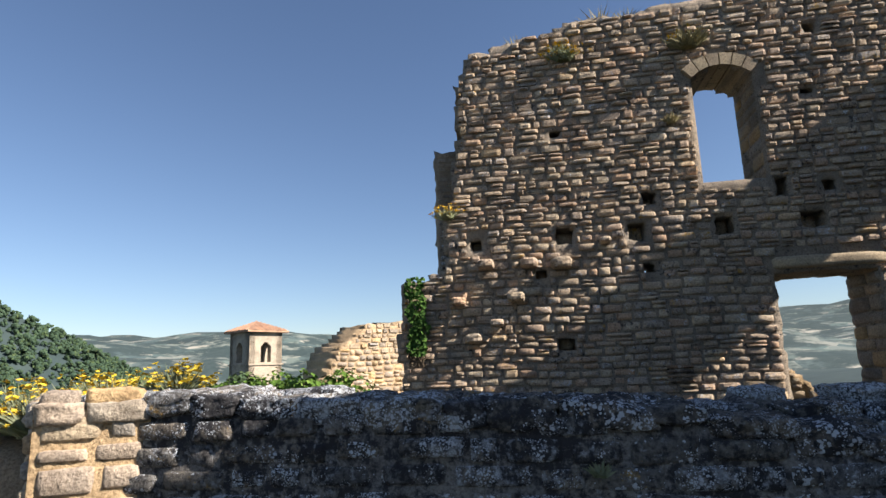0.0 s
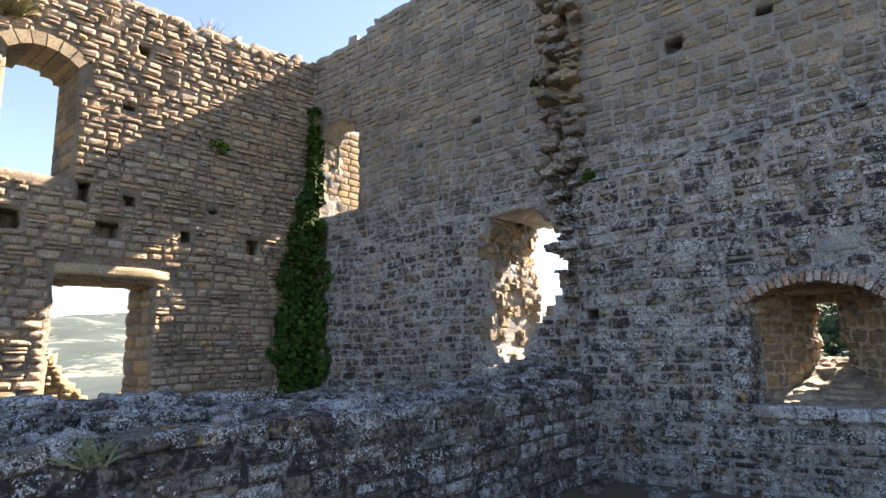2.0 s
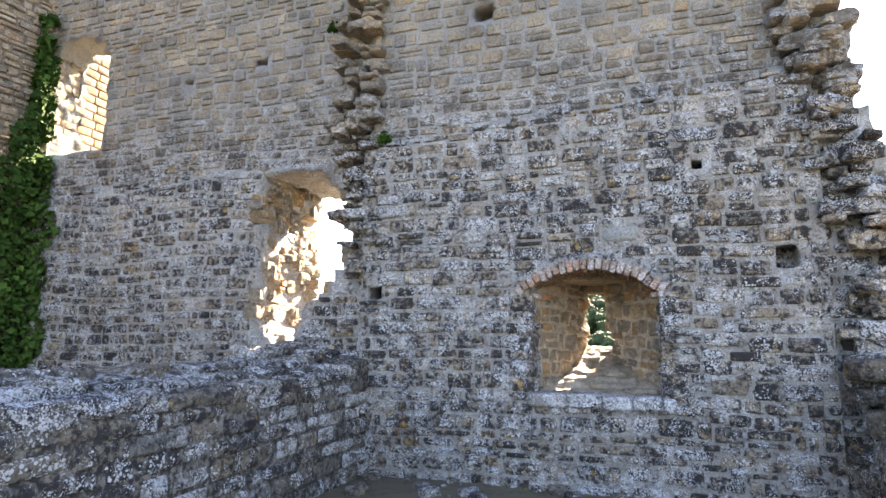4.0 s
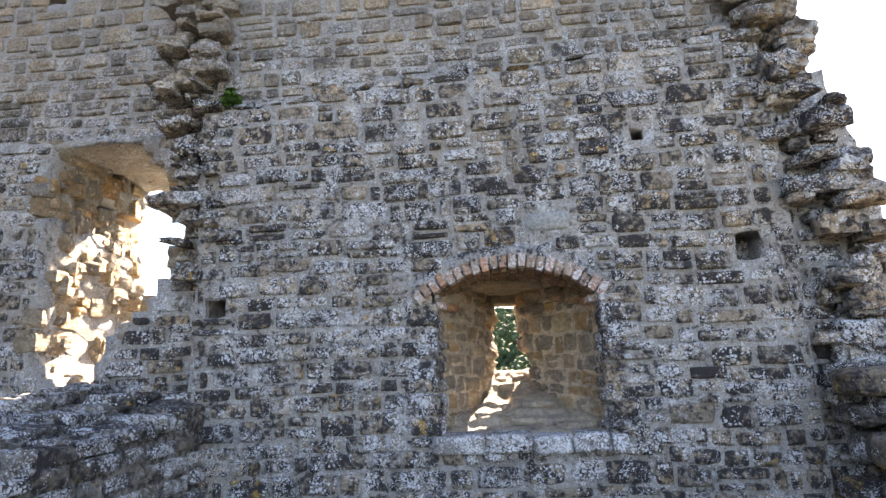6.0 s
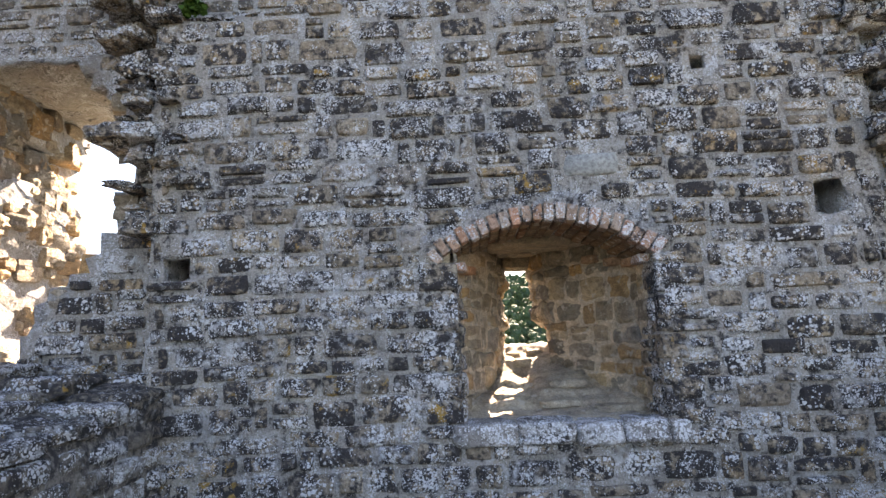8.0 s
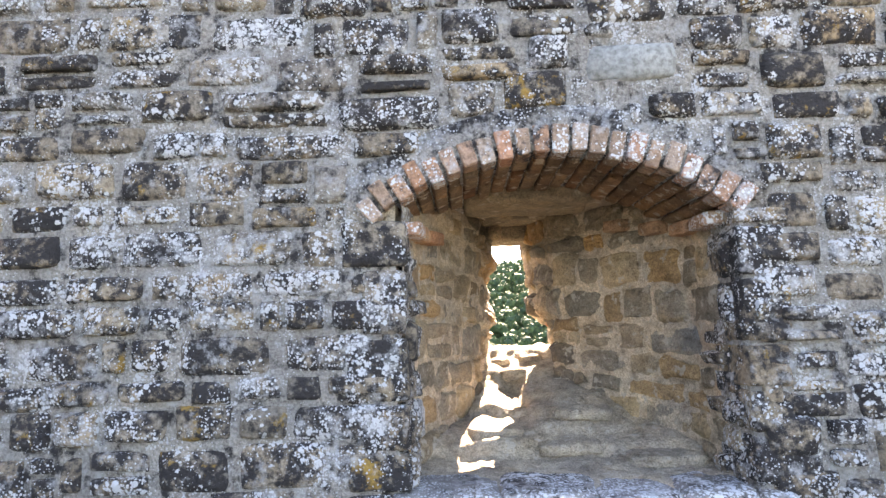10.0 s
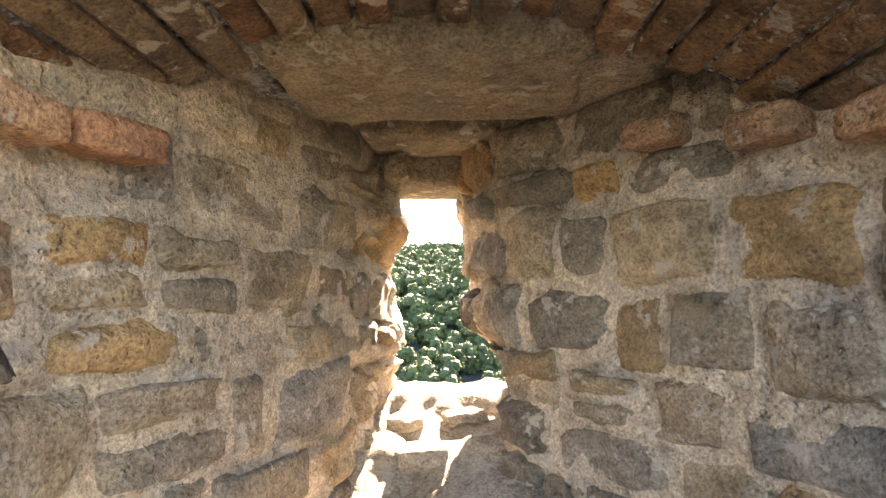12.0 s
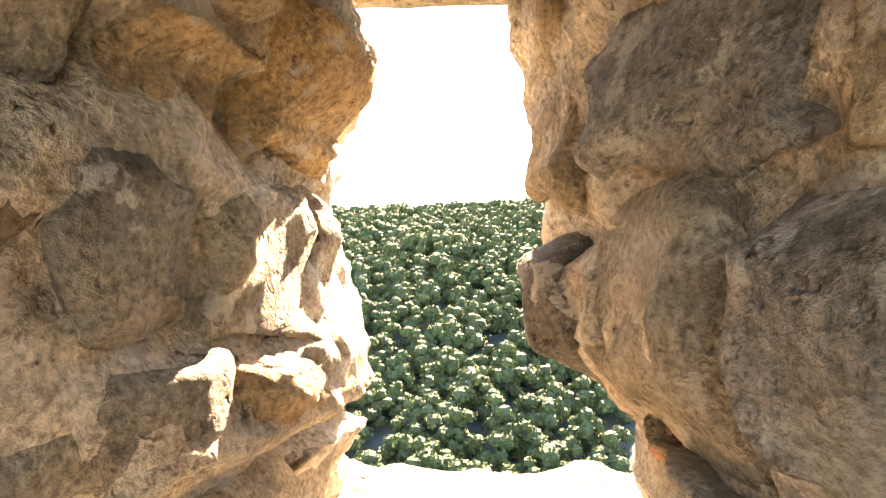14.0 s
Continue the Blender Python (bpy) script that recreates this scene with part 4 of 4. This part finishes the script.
# ---- ruins and buildings outside ----
def ruin(name, label, c, d, u0, u1, top, thick, material, core, ch=(0.1, 0.2), cl=(0.15, 0.4), z0=-0.5, proud=(0.02, 0.07)):
    """A free-standing piece of broken wall. c: a point of its face; d: the way into it."""
    ob = structure(name, label)
    d = Vector((d[0], d[1])).normalized()
    r = Vector((d.y, -d.x))
    zmax = max(top(u0 + (u1 - u0) * i / 40) for i in range(41))
    ins = lambda u, z: u0 < u < u1 and z < top(u) + 0.08 * nz(u, z, 5, 3)
    W = lambda u, w, z: (c[0] + r.x * u + d.x * w * thick, c[1] + r.y * u + d.y * w * thick, z)
    v, f = solid(ins, u0, u1, z0, zmax + 0.2, 0.12, W, [0, .3, .6, 1], 0.04)
    mesh_object("rubble_core", v, f, core, ob)
    M = lambda u, e, z: (c[0] + r.x * u - d.x * e, c[1] + r.y * u - d.y * e, z)
    put_stones(ob, lay(u0, u1, z0, zmax, ins, ch, cl, 0.02, 0.05), M, material, proud, lambda u, z: True, (4, 3), (4, 3), 0.018, 200)
    # the end that the sun strikes
    E_ = lambda u, e, z: (c[0] + r.x * (u1 + e) + d.x * u, c[1] + r.y * (u1 + e) + d.y * u, z)
    put_stones(ob, lay(0, thick, z0, top(u1 - 0.1), lambda u, z: True, ch, cl, 0.02, 0.05), E_, material, proud, lambda u, z: False, (4, 3), (4, 3), 0.018, 0)
    return ob


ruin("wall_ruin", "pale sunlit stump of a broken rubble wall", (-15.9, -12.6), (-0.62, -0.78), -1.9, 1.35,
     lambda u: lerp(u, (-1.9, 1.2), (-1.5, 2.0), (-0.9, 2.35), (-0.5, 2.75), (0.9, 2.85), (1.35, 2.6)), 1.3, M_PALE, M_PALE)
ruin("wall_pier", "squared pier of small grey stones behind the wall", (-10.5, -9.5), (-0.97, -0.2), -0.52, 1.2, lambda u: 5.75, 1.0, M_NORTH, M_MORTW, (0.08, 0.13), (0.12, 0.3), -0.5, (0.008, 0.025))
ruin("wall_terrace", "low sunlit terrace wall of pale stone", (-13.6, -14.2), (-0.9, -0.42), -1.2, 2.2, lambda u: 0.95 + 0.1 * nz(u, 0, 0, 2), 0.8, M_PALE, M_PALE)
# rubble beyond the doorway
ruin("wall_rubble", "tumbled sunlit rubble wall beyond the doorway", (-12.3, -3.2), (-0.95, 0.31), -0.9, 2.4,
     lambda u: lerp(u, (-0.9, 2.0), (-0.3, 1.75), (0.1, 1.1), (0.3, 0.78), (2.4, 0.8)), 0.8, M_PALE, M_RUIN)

M_PLASTER = stone_material("tower_masonry", [(0.42, 0.35, 0.26), (0.45, 0.38, 0.29)], relief=0.4)
M_TILE = stone_material("clay_roof_tile", [(0.42, 0.24, 0.15), (0.5, 0.31, 0.2), (0.36, 0.2, 0.13)], relief=0.3)
M_IRON = mat("dark_bronze", 0.5)[0]
M_IRON.node_tree.nodes["Principled BSDF"].inputs["Base Color"].default_value = (0.06, 0.055, 0.04, 1)
M_IRON.node_tree.nodes["Principled BSDF"].inputs["Metallic"].default_value = 0.8


def bell_tower(cx, cy, turn, half_w, zb, ze):
    ob = tagged(new("bell_tower"), "square stone bell tower with tiled hip roof and arched openings", "tower")
    R = Matrix.Translation((cx, cy, 0)) @ Matrix.Rotation(turn, 4, 'Z')
    t = 0.45
    for k in range(4):
        Q = R @ Matrix.Rotation(k * math.pi / 2, 4, 'Z')
        def W(u, w, z):
            return tuple(Q @ Vector((half_w - w * t, u, z)))
        def ins(u, z):
            c = ze - 1.15
            return not (abs(u) < 0.42 and ze - 2.15 < z < c + math.sqrt(max(0, 0.42 ** 2 - u * u)))
        v, f = solid(ins, -half_w, half_w, zb, ze, half_w / 16, W, [0, 1], 0.0)
        mesh_object("wall", v, f, M_PLASTER, ob, smooth=False)
        q = [tuple(Q @ Vector(p)) for p in ((half_w + 0.02, -half_w - .1, ze - 2.32), (half_w + .1, -half_w - .1, ze - 2.32), (half_w + .1, half_w + .1, ze - 2.32), (half_w + 0.02, half_w + .1, ze - 2.32),
                                            (half_w + 0.02, -half_w - .1, ze - 2.22), (half_w + .1, -half_w - .1, ze - 2.22), (half_w + .1, half_w + .1, ze - 2.22), (half_w + 0.02, half_w + .1, ze - 2.22))]
        mesh_object("string_course", q, [(3, 2, 1, 0), (4, 5, 6, 7), (0, 1, 5, 4), (1, 2, 6, 5), (2, 3, 7, 6), (3, 0, 4, 7)], M_PLASTER, ob, smooth=False)
    e = half_w + 0.35
    base = [(-e, -e, ze), (e, -e, ze), (e, e, ze), (-e, e, ze), (-e, -e, ze + .12), (e, -e, ze + .12), (e, e, ze + .12), (-e, e, ze + .12), (0, 0, ze + .85)]
    roof = mesh_object("roof", [tuple(R @ Vector(p)) for p in base], [(3, 2, 1, 0), (0, 1, 5, 4), (1, 2, 6, 5), (2, 3, 7, 6), (3, 0, 4, 7), (4, 5, 8), (5, 6, 8), (6, 7, 8), (7, 4, 8)], M_TILE, ob, smooth=False)
    for k in range(4):
        Q = R @ Matrix.Rotation(k * math.pi / 2, 4, 'Z')
        for i in range(-8, 9):
            u = i * e / 8.5
            run = e - abs(u)
            if run < 0.2:
                continue
            p0, p1 = Vector((e + 0.03, u, ze + .13)), Vector((e - run, u, ze + .13 + (0.73) * run / e))
            v = [tuple(Q @ (p + Vector((0, du, dz)))) for p in (p0, p1) for du, dz in ((-.09, 0), (0, .07), (.09, 0))]
            mesh_object("roof_tile", v, [(0, 1, 4, 3), (1, 2, 5, 4), (0, 2, 1), (3, 4, 5)], M_TILE, ob, smooth=False)
    prof = [(0.0, 0.6), (0.12, 0.58), (0.16, 0.4), (0.2, 0.2), (0.3, 0.0)]
    v = [tuple(R @ Vector((r * math.cos(2 * math.pi * i / 16), r * math.sin(2 * math.pi * i / 16), ze - 1.9 + h))) for r, h in prof for i in range(16)]
    f = [(j * 16 + i, (j + 1) * 16 + i, (j + 1) * 16 + (i + 1) % 16, j * 16 + (i + 1) % 16) for j in range(4) for i in range(16)]
    mesh_object("bell", v, f, M_IRON, ob)
    return ob


bell_tower(-40.6, -28.4, radians(57), 1.32, -16, 4.35)


# ---- plants ----
def leaf(p, n, size, asp=1.0):
    n = n.normalized()
    a = n.orthogonal().normalized()
    a = Matrix.Rotation(random.uniform(0, 6.28), 3, n) @ a
    b = n.cross(a)
    a, b = a * size, b * size * asp
    return [tuple(p - a), tuple(p - b * .8 + n * size * .25), tuple(p + a), tuple(p + b * .8 + n * size * .25)]


def leaves_mesh(name, items, material, parent=None, **kw):
    v, f = [], []
    for q in items:
        o = len(v)
        v.extend(q)
        f.append((o, o + 1, o + 2, o + 3))
    return mesh_object(name, v, f, material, parent, smooth=False, **kw)


def rnd():
    return Vector((random.gauss(0, 1), random.gauss(0, 1), random.gauss(0, 1))).normalized()


def ivy(label, n, size, spot):
    ob = tagged(new("ivy"), label, "ivy")
    items = []
    while len(items) < n:
        q = spot()
        if q:
            p, out = q
            items.append(leaf(p + out * random.uniform(0.02, 0.22), out + rnd() * 0.7 + Vector((0, 0, .5)), size * random.uniform(.6, 1.3)))
    leaves_mesh("foliage", items, M_IVY, ob)
    stems = []
    for k in range(7):
        low = [q[0] for q in (spot() for _ in range(60)) if q]
        p = min(low, key=lambda w: w.z)
        v, f = [], []
        for i in range(14):
            z = p.z - 0.2 + i * (0.32 if n > 1000 else 0.08)
            c = Vector((p.x + 0.03, p.y + 0.12 * nz(k, i * .5, 0, 1.3), z))
            for j in range(5):
                a = j * 1.2566
                r = 0.022 * (1 - i / 18)
                v.append((c.x + r * math.cos(a), c.y + r * math.sin(a), z))
        f = [(i * 5 + j, i * 5 + (j + 1) % 5, (i + 1) * 5 + (j + 1) % 5, (i + 1) * 5 + j) for i in range(13) for j in range(5)]
        mesh_object("stem", v, f, M_BARK, ob)
    return ob


def corner_spot():
    z = random.uniform(0.45, 6.9)
    mid = lerp(z, (0.4, 0.05), (2, 0.1), (4, 0.15), (5, 0.2), (6.9, 0.2)) + 0.2 * nz(0, z, 2, 1.1)
    hw = lerp(z, (0.4, 0.5), (1.2, 0.75), (3.2, 0.7), (4.3, 0.5), (5.2, 0.3), (6.9, 0.16)) * (1 + 0.35 * nz(4, z, 2, 1.9))
    y = mid + random.uniform(-hw, hw)
    if nz(y, z, 8, 1.9) < -0.32 and z > 3.5:
        return None
    if y > 0.1:
        return Vector((-9.14 + (y - 0.1) * 1.0, 0.34, z)), Vector((0, -1, 0))
    return Vector((west_x(y) + 0.05 + max(0, 0.35 * (y + .5)), y, z)), Vector((1, 0, 0))


ivy("dense dark green ivy climbing the corner of the walls", 5200, 0.06, corner_spot)


def pier_spot():
    z = random.uniform(1.7, 3.05)
    y = -10.3 + 0.12 * nz(0, z, 2, 3) + random.uniform(-.16, .16)
    return Vector((west_x(y) + 0.06, y, z)), Vector((1, 0, 0))


ivy("small ivy hanging over the wall end", 420, 0.05, pier_spot)


def tuft(name, label, c, n, h, spread, material, flowers=None, nf=0, category="plant", lean=0.5):
    """A tuft of thin tapering blades, with flower heads on some of them."""
    ob = tagged(new(name), label, category)
    v, f, heads = [], [], []
    c = Vector(c)
    for k in range(n):
        d = rnd()
        d.z = abs(d.z) + 0.5
        d = (d * Vector((spread, spread, 1))).normalized()
        l = h * random.uniform(.55, 1.1)
        side = d.cross(rnd()).normalized() * 0.006 * (1 + h)
        b0 = c + Vector((random.uniform(-1, 1), random.uniform(-1, 1), 0)) * 0.12 * spread * h * 2
        tip = b0 + d * l + Vector((0, 0, -lean * 0.2 * l))
        m_ = b0 + d * l * .5
        o = len(v)
        v += [tuple(b0 - side), tuple(b0 + side), tuple(m_ + side), tuple(tip), tuple(m_ - side)]
        f.append((o, o + 1, o + 2, o + 3, o + 4))
        if len(heads) < nf:
            heads += [leaf(tip + rnd() * 0.02, Vector((0, 0, 1)) + rnd() * .5, random.uniform(.018, .032)) for _ in range(3)]
    mesh_object("blades", v, f, material, ob, smooth=False, kind="stuff")
    if flowers:
        leaves_mesh("flower_heads", heads, flowers, ob, kind="stuff")
    return ob


def shrub(name, label, c, size, n, ls, material, category="bush", stem=True):
    """A crown of many small leaves in uneven clumps."""
    ob = tagged(new(name), label, category)
    c = Vector(c)
    items = []
    clumps = [(c + Vector((d.x * size[0], d.y * size[1], abs(d.z) * size[2])) * random.uniform(.45, .9), random.uniform(.25, .5)) for d in (rnd() for _ in range(max(6, n // 60)))]
    for k in range(n):
        p, r = random.choice(clumps)
        d = rnd()
        items.append(leaf(p + d * r * min(size) * random.uniform(.5, 1), d + Vector((0, 0, .6)) + rnd() * .5, ls * random.uniform(.6, 1.3)))
    leaves_mesh("foliage", items, material, ob)
    if stem:
        for k in range(4):
            t = random.choice(clumps)[0]
            b0 = Vector((c.x + random.uniform(-.1, .1), c.y + random.uniform(-.1, .1), min(c.z, land(c.x, c.y) if c.z > 1 and size[2] > .6 else c.z) - 0.05))
            v = [tuple(b0 + Vector((r * math.cos(a), r * math.sin(a), 0))) for r in (.03,) for a in (0, 1.57, 3.14, 4.71)] + [tuple(t + Vector((.01 * math.cos(a), .01 * math.sin(a), 0))) for a in (0, 1.57, 3.14, 4.71)]
            mesh_object("branch", v, [(i, (i + 1) % 4, 4 + (i + 1) % 4, 4 + i) for i in range(4)], M_BARK, ob)
    return ob


def west_top(u):
    z = 7.1
    while west_free(u, z):
        z += 0.04
    return z


for u, hh in ((-8.3, .45), (-7.6, .35), (-6.7, .6), (-6.2, .4), (-5.4, .35), (-3.55, .4), (-3.2, .3), (-2.0, .5), (-1.7, .4), (-4.9, .25)):
    tuft("grass_tuft", "dry pale grass tuft on the wall top", (west_x(u) - 0.3, u, west_top(u) - 0.12), 60, hh, 0.8, M_DRY, category="grass")
shrub("fig_shoot", "bright green leafy shoot on the wall top", (west_x(-4.35) - 0.3, -4.35, west_top(-4.35) - 0.1), (.3, .4, .3), 160, .055, M_BUSH, "plant")
tuft("helichrysum", "yellow flowering bush rooted in the wall face", (west_x(-7.45) + 0.06, -7.45, 6.9), 260, .38, 1.3, M_SILVER, M_YELLOW, 300, "bush")
tuft("broom_tuft", "pale yellow-green bush rooted in the wall face", (west_x(-5.3) + 0.06, -5.3, 6.85), 420, .46, 1.2, M_DRY, M_YELLOW, 60, "bush")
shrub("wall_bush", "yellow-green bush rooted in the wall face", (west_x(-1.85) + 0.12, -1.85, 5.45), (.2, .3, .3), 260, .04, M_BUSH)
tuft("wall_flowers", "small yellow flowers rooted in the wall", (west_x(-9.7) + 0.08, -9.7, 4.1), 160, .3, 1.3, M_SILVER, M_YELLOW, 150, "flowers")
tuft("orange_tuft", "dry orange tuft beside the window", (west_x(-5.75) + 0.06, -5.72, 5.5), 140, .22, 1.3, M_DRY, category="grass")
shrub("wall_fern", "dark small bush on the wall ledge", (-2.45, 0.02, 3.86), (.24, .12, .14), 340, .028, M_IVY, "plant", False)
shrub("wall_fern", "dark small bush on the broken wall edge", (-3.25, 0.12, 5.6), (.14, .12, .2), 200, .028, M_IVY, "plant", False)
for y, z, hh in ((-6.15, 0.95, .26), (-6.0, 0.55, .2), (-8.0, 0.9, .1)):
    tuft("grass_tuft", "dry grass tuft growing from the low wall", (-2.56, y, z), 60, hh, 1.2, M_SILVER, category="grass")
# earth bank with flowering bushes past the end of the low wall
v, f = rock((-4.6, -13.2, 0.2), (2.6, 2.6, 1.7), 3.1, 0.12, 8, 4)
tagged(mesh_object("earth_bank", v, f, M_RUIN), "sunlit bank of earth and rubble", "bank", "", "structure")
for x, y, z, hh in ((-3.35, -10.95, 1.22, .3), (-3.75, -11.75, 1.05, .42), (-4.1, -12.2, 1.0, .5), (-3.9, -12.7, 0.95, .5), (-3.6, -12.3, 0.95, .42), (-4.4, -11.9, 1.0, .46), (-3.5, -13.0, 0.9, .45)):
    tuft("helichrysum", "silvery bush with many yellow flower heads", (x, y, z + 0.1), 420, hh, 1.0, M_SILVER, M_YELLOW, 330, "flowers")
for x, y, s in ((-13.4, -13.9, .85), (-13.8, -14.8, .95), (-14.2, -13.3, .85), (-14.9, -14.3, 1.0), (-13.7, -15.6, .8), (-13.2, -16.2, .7)):
    shrub("elder_bush", "bright green leafy bush below the ruin", (x, y, 0.6), (s, s, s), 900, .07, M_BUSH)


def tree_leaves(c, r, h, n, ls, items):
    """Leaf clumps of one tree's crown, lumpy and gapped."""
    lobes = [(Vector((d.x * r * .6, d.y * r * .6, h * (.45 + .4 * d.z))), r * random.uniform(.3, .55)) for d in (rnd() for _ in range(9))]
    for k in range(n):
        p, q = random.choice(lobes)
        d = rnd()
        d.z = abs(d.z) * 1.0 - 0.25
        items.append(leaf(c + p + d * q, d + Vector((0, 0, .4)) + rnd() * .35, ls * random.uniform(.6, 1.3)))


def tree(x, y, h, r, n, ls, label):
    ob = tagged(new("tree"), label, "tree")
    z = land(x, y)
    items = []
    tree_leaves(Vector((x, y, z)), r, h, n, ls, items)
    leaves_mesh("crown", items, M_WOOD, ob)
    v = []
    for k, (rr, zz) in enumerate(((.22, -0.3), (.16, h * .3), (.05, h * .75))):
        v += [(x + rr * math.cos(a * 1.0472), y + rr * math.sin(a * 1.0472), z + zz) for a in range(6)]
    mesh_object("trunk", v, [(j * 6 + i, j * 6 + (i + 1) % 6, (j + 1) * 6 + (i + 1) % 6, (j + 1) * 6 + i) for j in range(2) for i in range(6)], M_BARK, ob)


for k in range(16):
    hd = radians(113 + k * 0.95)
    dist = random.uniform(24, 34)
    x, y = 0.8 - dist * math.sin(hd), -8.3 + dist * math.cos(hd)
    top = 1.7 + random.uniform(-.5, .5) - (0.8 if k < 4 else 0)
    tree(x, y, top - land(x, y), random.uniform(1.8, 2.8), 1500, .13, "dark green broadleaf tree on the castle slope")
for x, y, h, r in ((2.3, 15.0, 7.0, 1.7), (-7.5, 13.0, 8.5, 2.2), (0.2, 30.0, 8.0, 2.6), (-4.0, 34.0, 9.0, 3.0), (-1.5, 42.0, 9.0, 3.0)):
    tree(x, y, h, r, 1800, .12, "bright green tree on the slope outside the wall")

# woods on the ridge seen through the loophole, and on the south-west hill
def wood(label, spots, count):
    """Many crowns, each a lumpy body coloured as inner shade under leaf sprays."""
    sprays, bodies = [], []
    for k in range(count):
        x, y, r, h, n, ls = spots()
        c = Vector((x, y, land(x, y) - 0.5))
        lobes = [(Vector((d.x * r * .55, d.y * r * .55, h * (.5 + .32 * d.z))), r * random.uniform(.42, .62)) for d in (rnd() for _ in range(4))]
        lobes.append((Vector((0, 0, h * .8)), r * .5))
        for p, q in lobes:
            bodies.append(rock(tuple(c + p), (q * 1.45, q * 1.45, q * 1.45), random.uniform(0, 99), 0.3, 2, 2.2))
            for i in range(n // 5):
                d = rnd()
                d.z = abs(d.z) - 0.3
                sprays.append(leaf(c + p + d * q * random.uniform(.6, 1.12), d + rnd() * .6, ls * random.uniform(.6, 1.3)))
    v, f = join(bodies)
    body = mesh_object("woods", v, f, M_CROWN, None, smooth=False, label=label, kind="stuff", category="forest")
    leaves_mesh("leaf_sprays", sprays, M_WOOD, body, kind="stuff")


def ridge_spot():
    y = 45 + 425 * random.random() ** 0.95
    r = random.uniform(2.6, 4.6) * lerp(y, (50, .7), (150, 1.0), (400, 1.5))
    return random.uniform(-.27, .23) * y, y, r, r * random.uniform(1.7, 2.6), int(lerp(y, (50, 420), (150, 210), (400, 70))), r * lerp(y, (50, .085), (150, .13), (400, .22))


def hill_spot():
    a, q = radians(50) + random.uniform(-1.7, 1.7), 270 * math.sqrt(random.random())
    r = random.uniform(3, 5.5)
    return -400 + q * math.cos(a), -480 + q * math.sin(a), r, r * 1.7, 15, r * .24


wood("dense backlit green forest on the ridge", ridge_spot, 2200)
wood("dark green forest covering the steep hill", hill_spot, 2300)
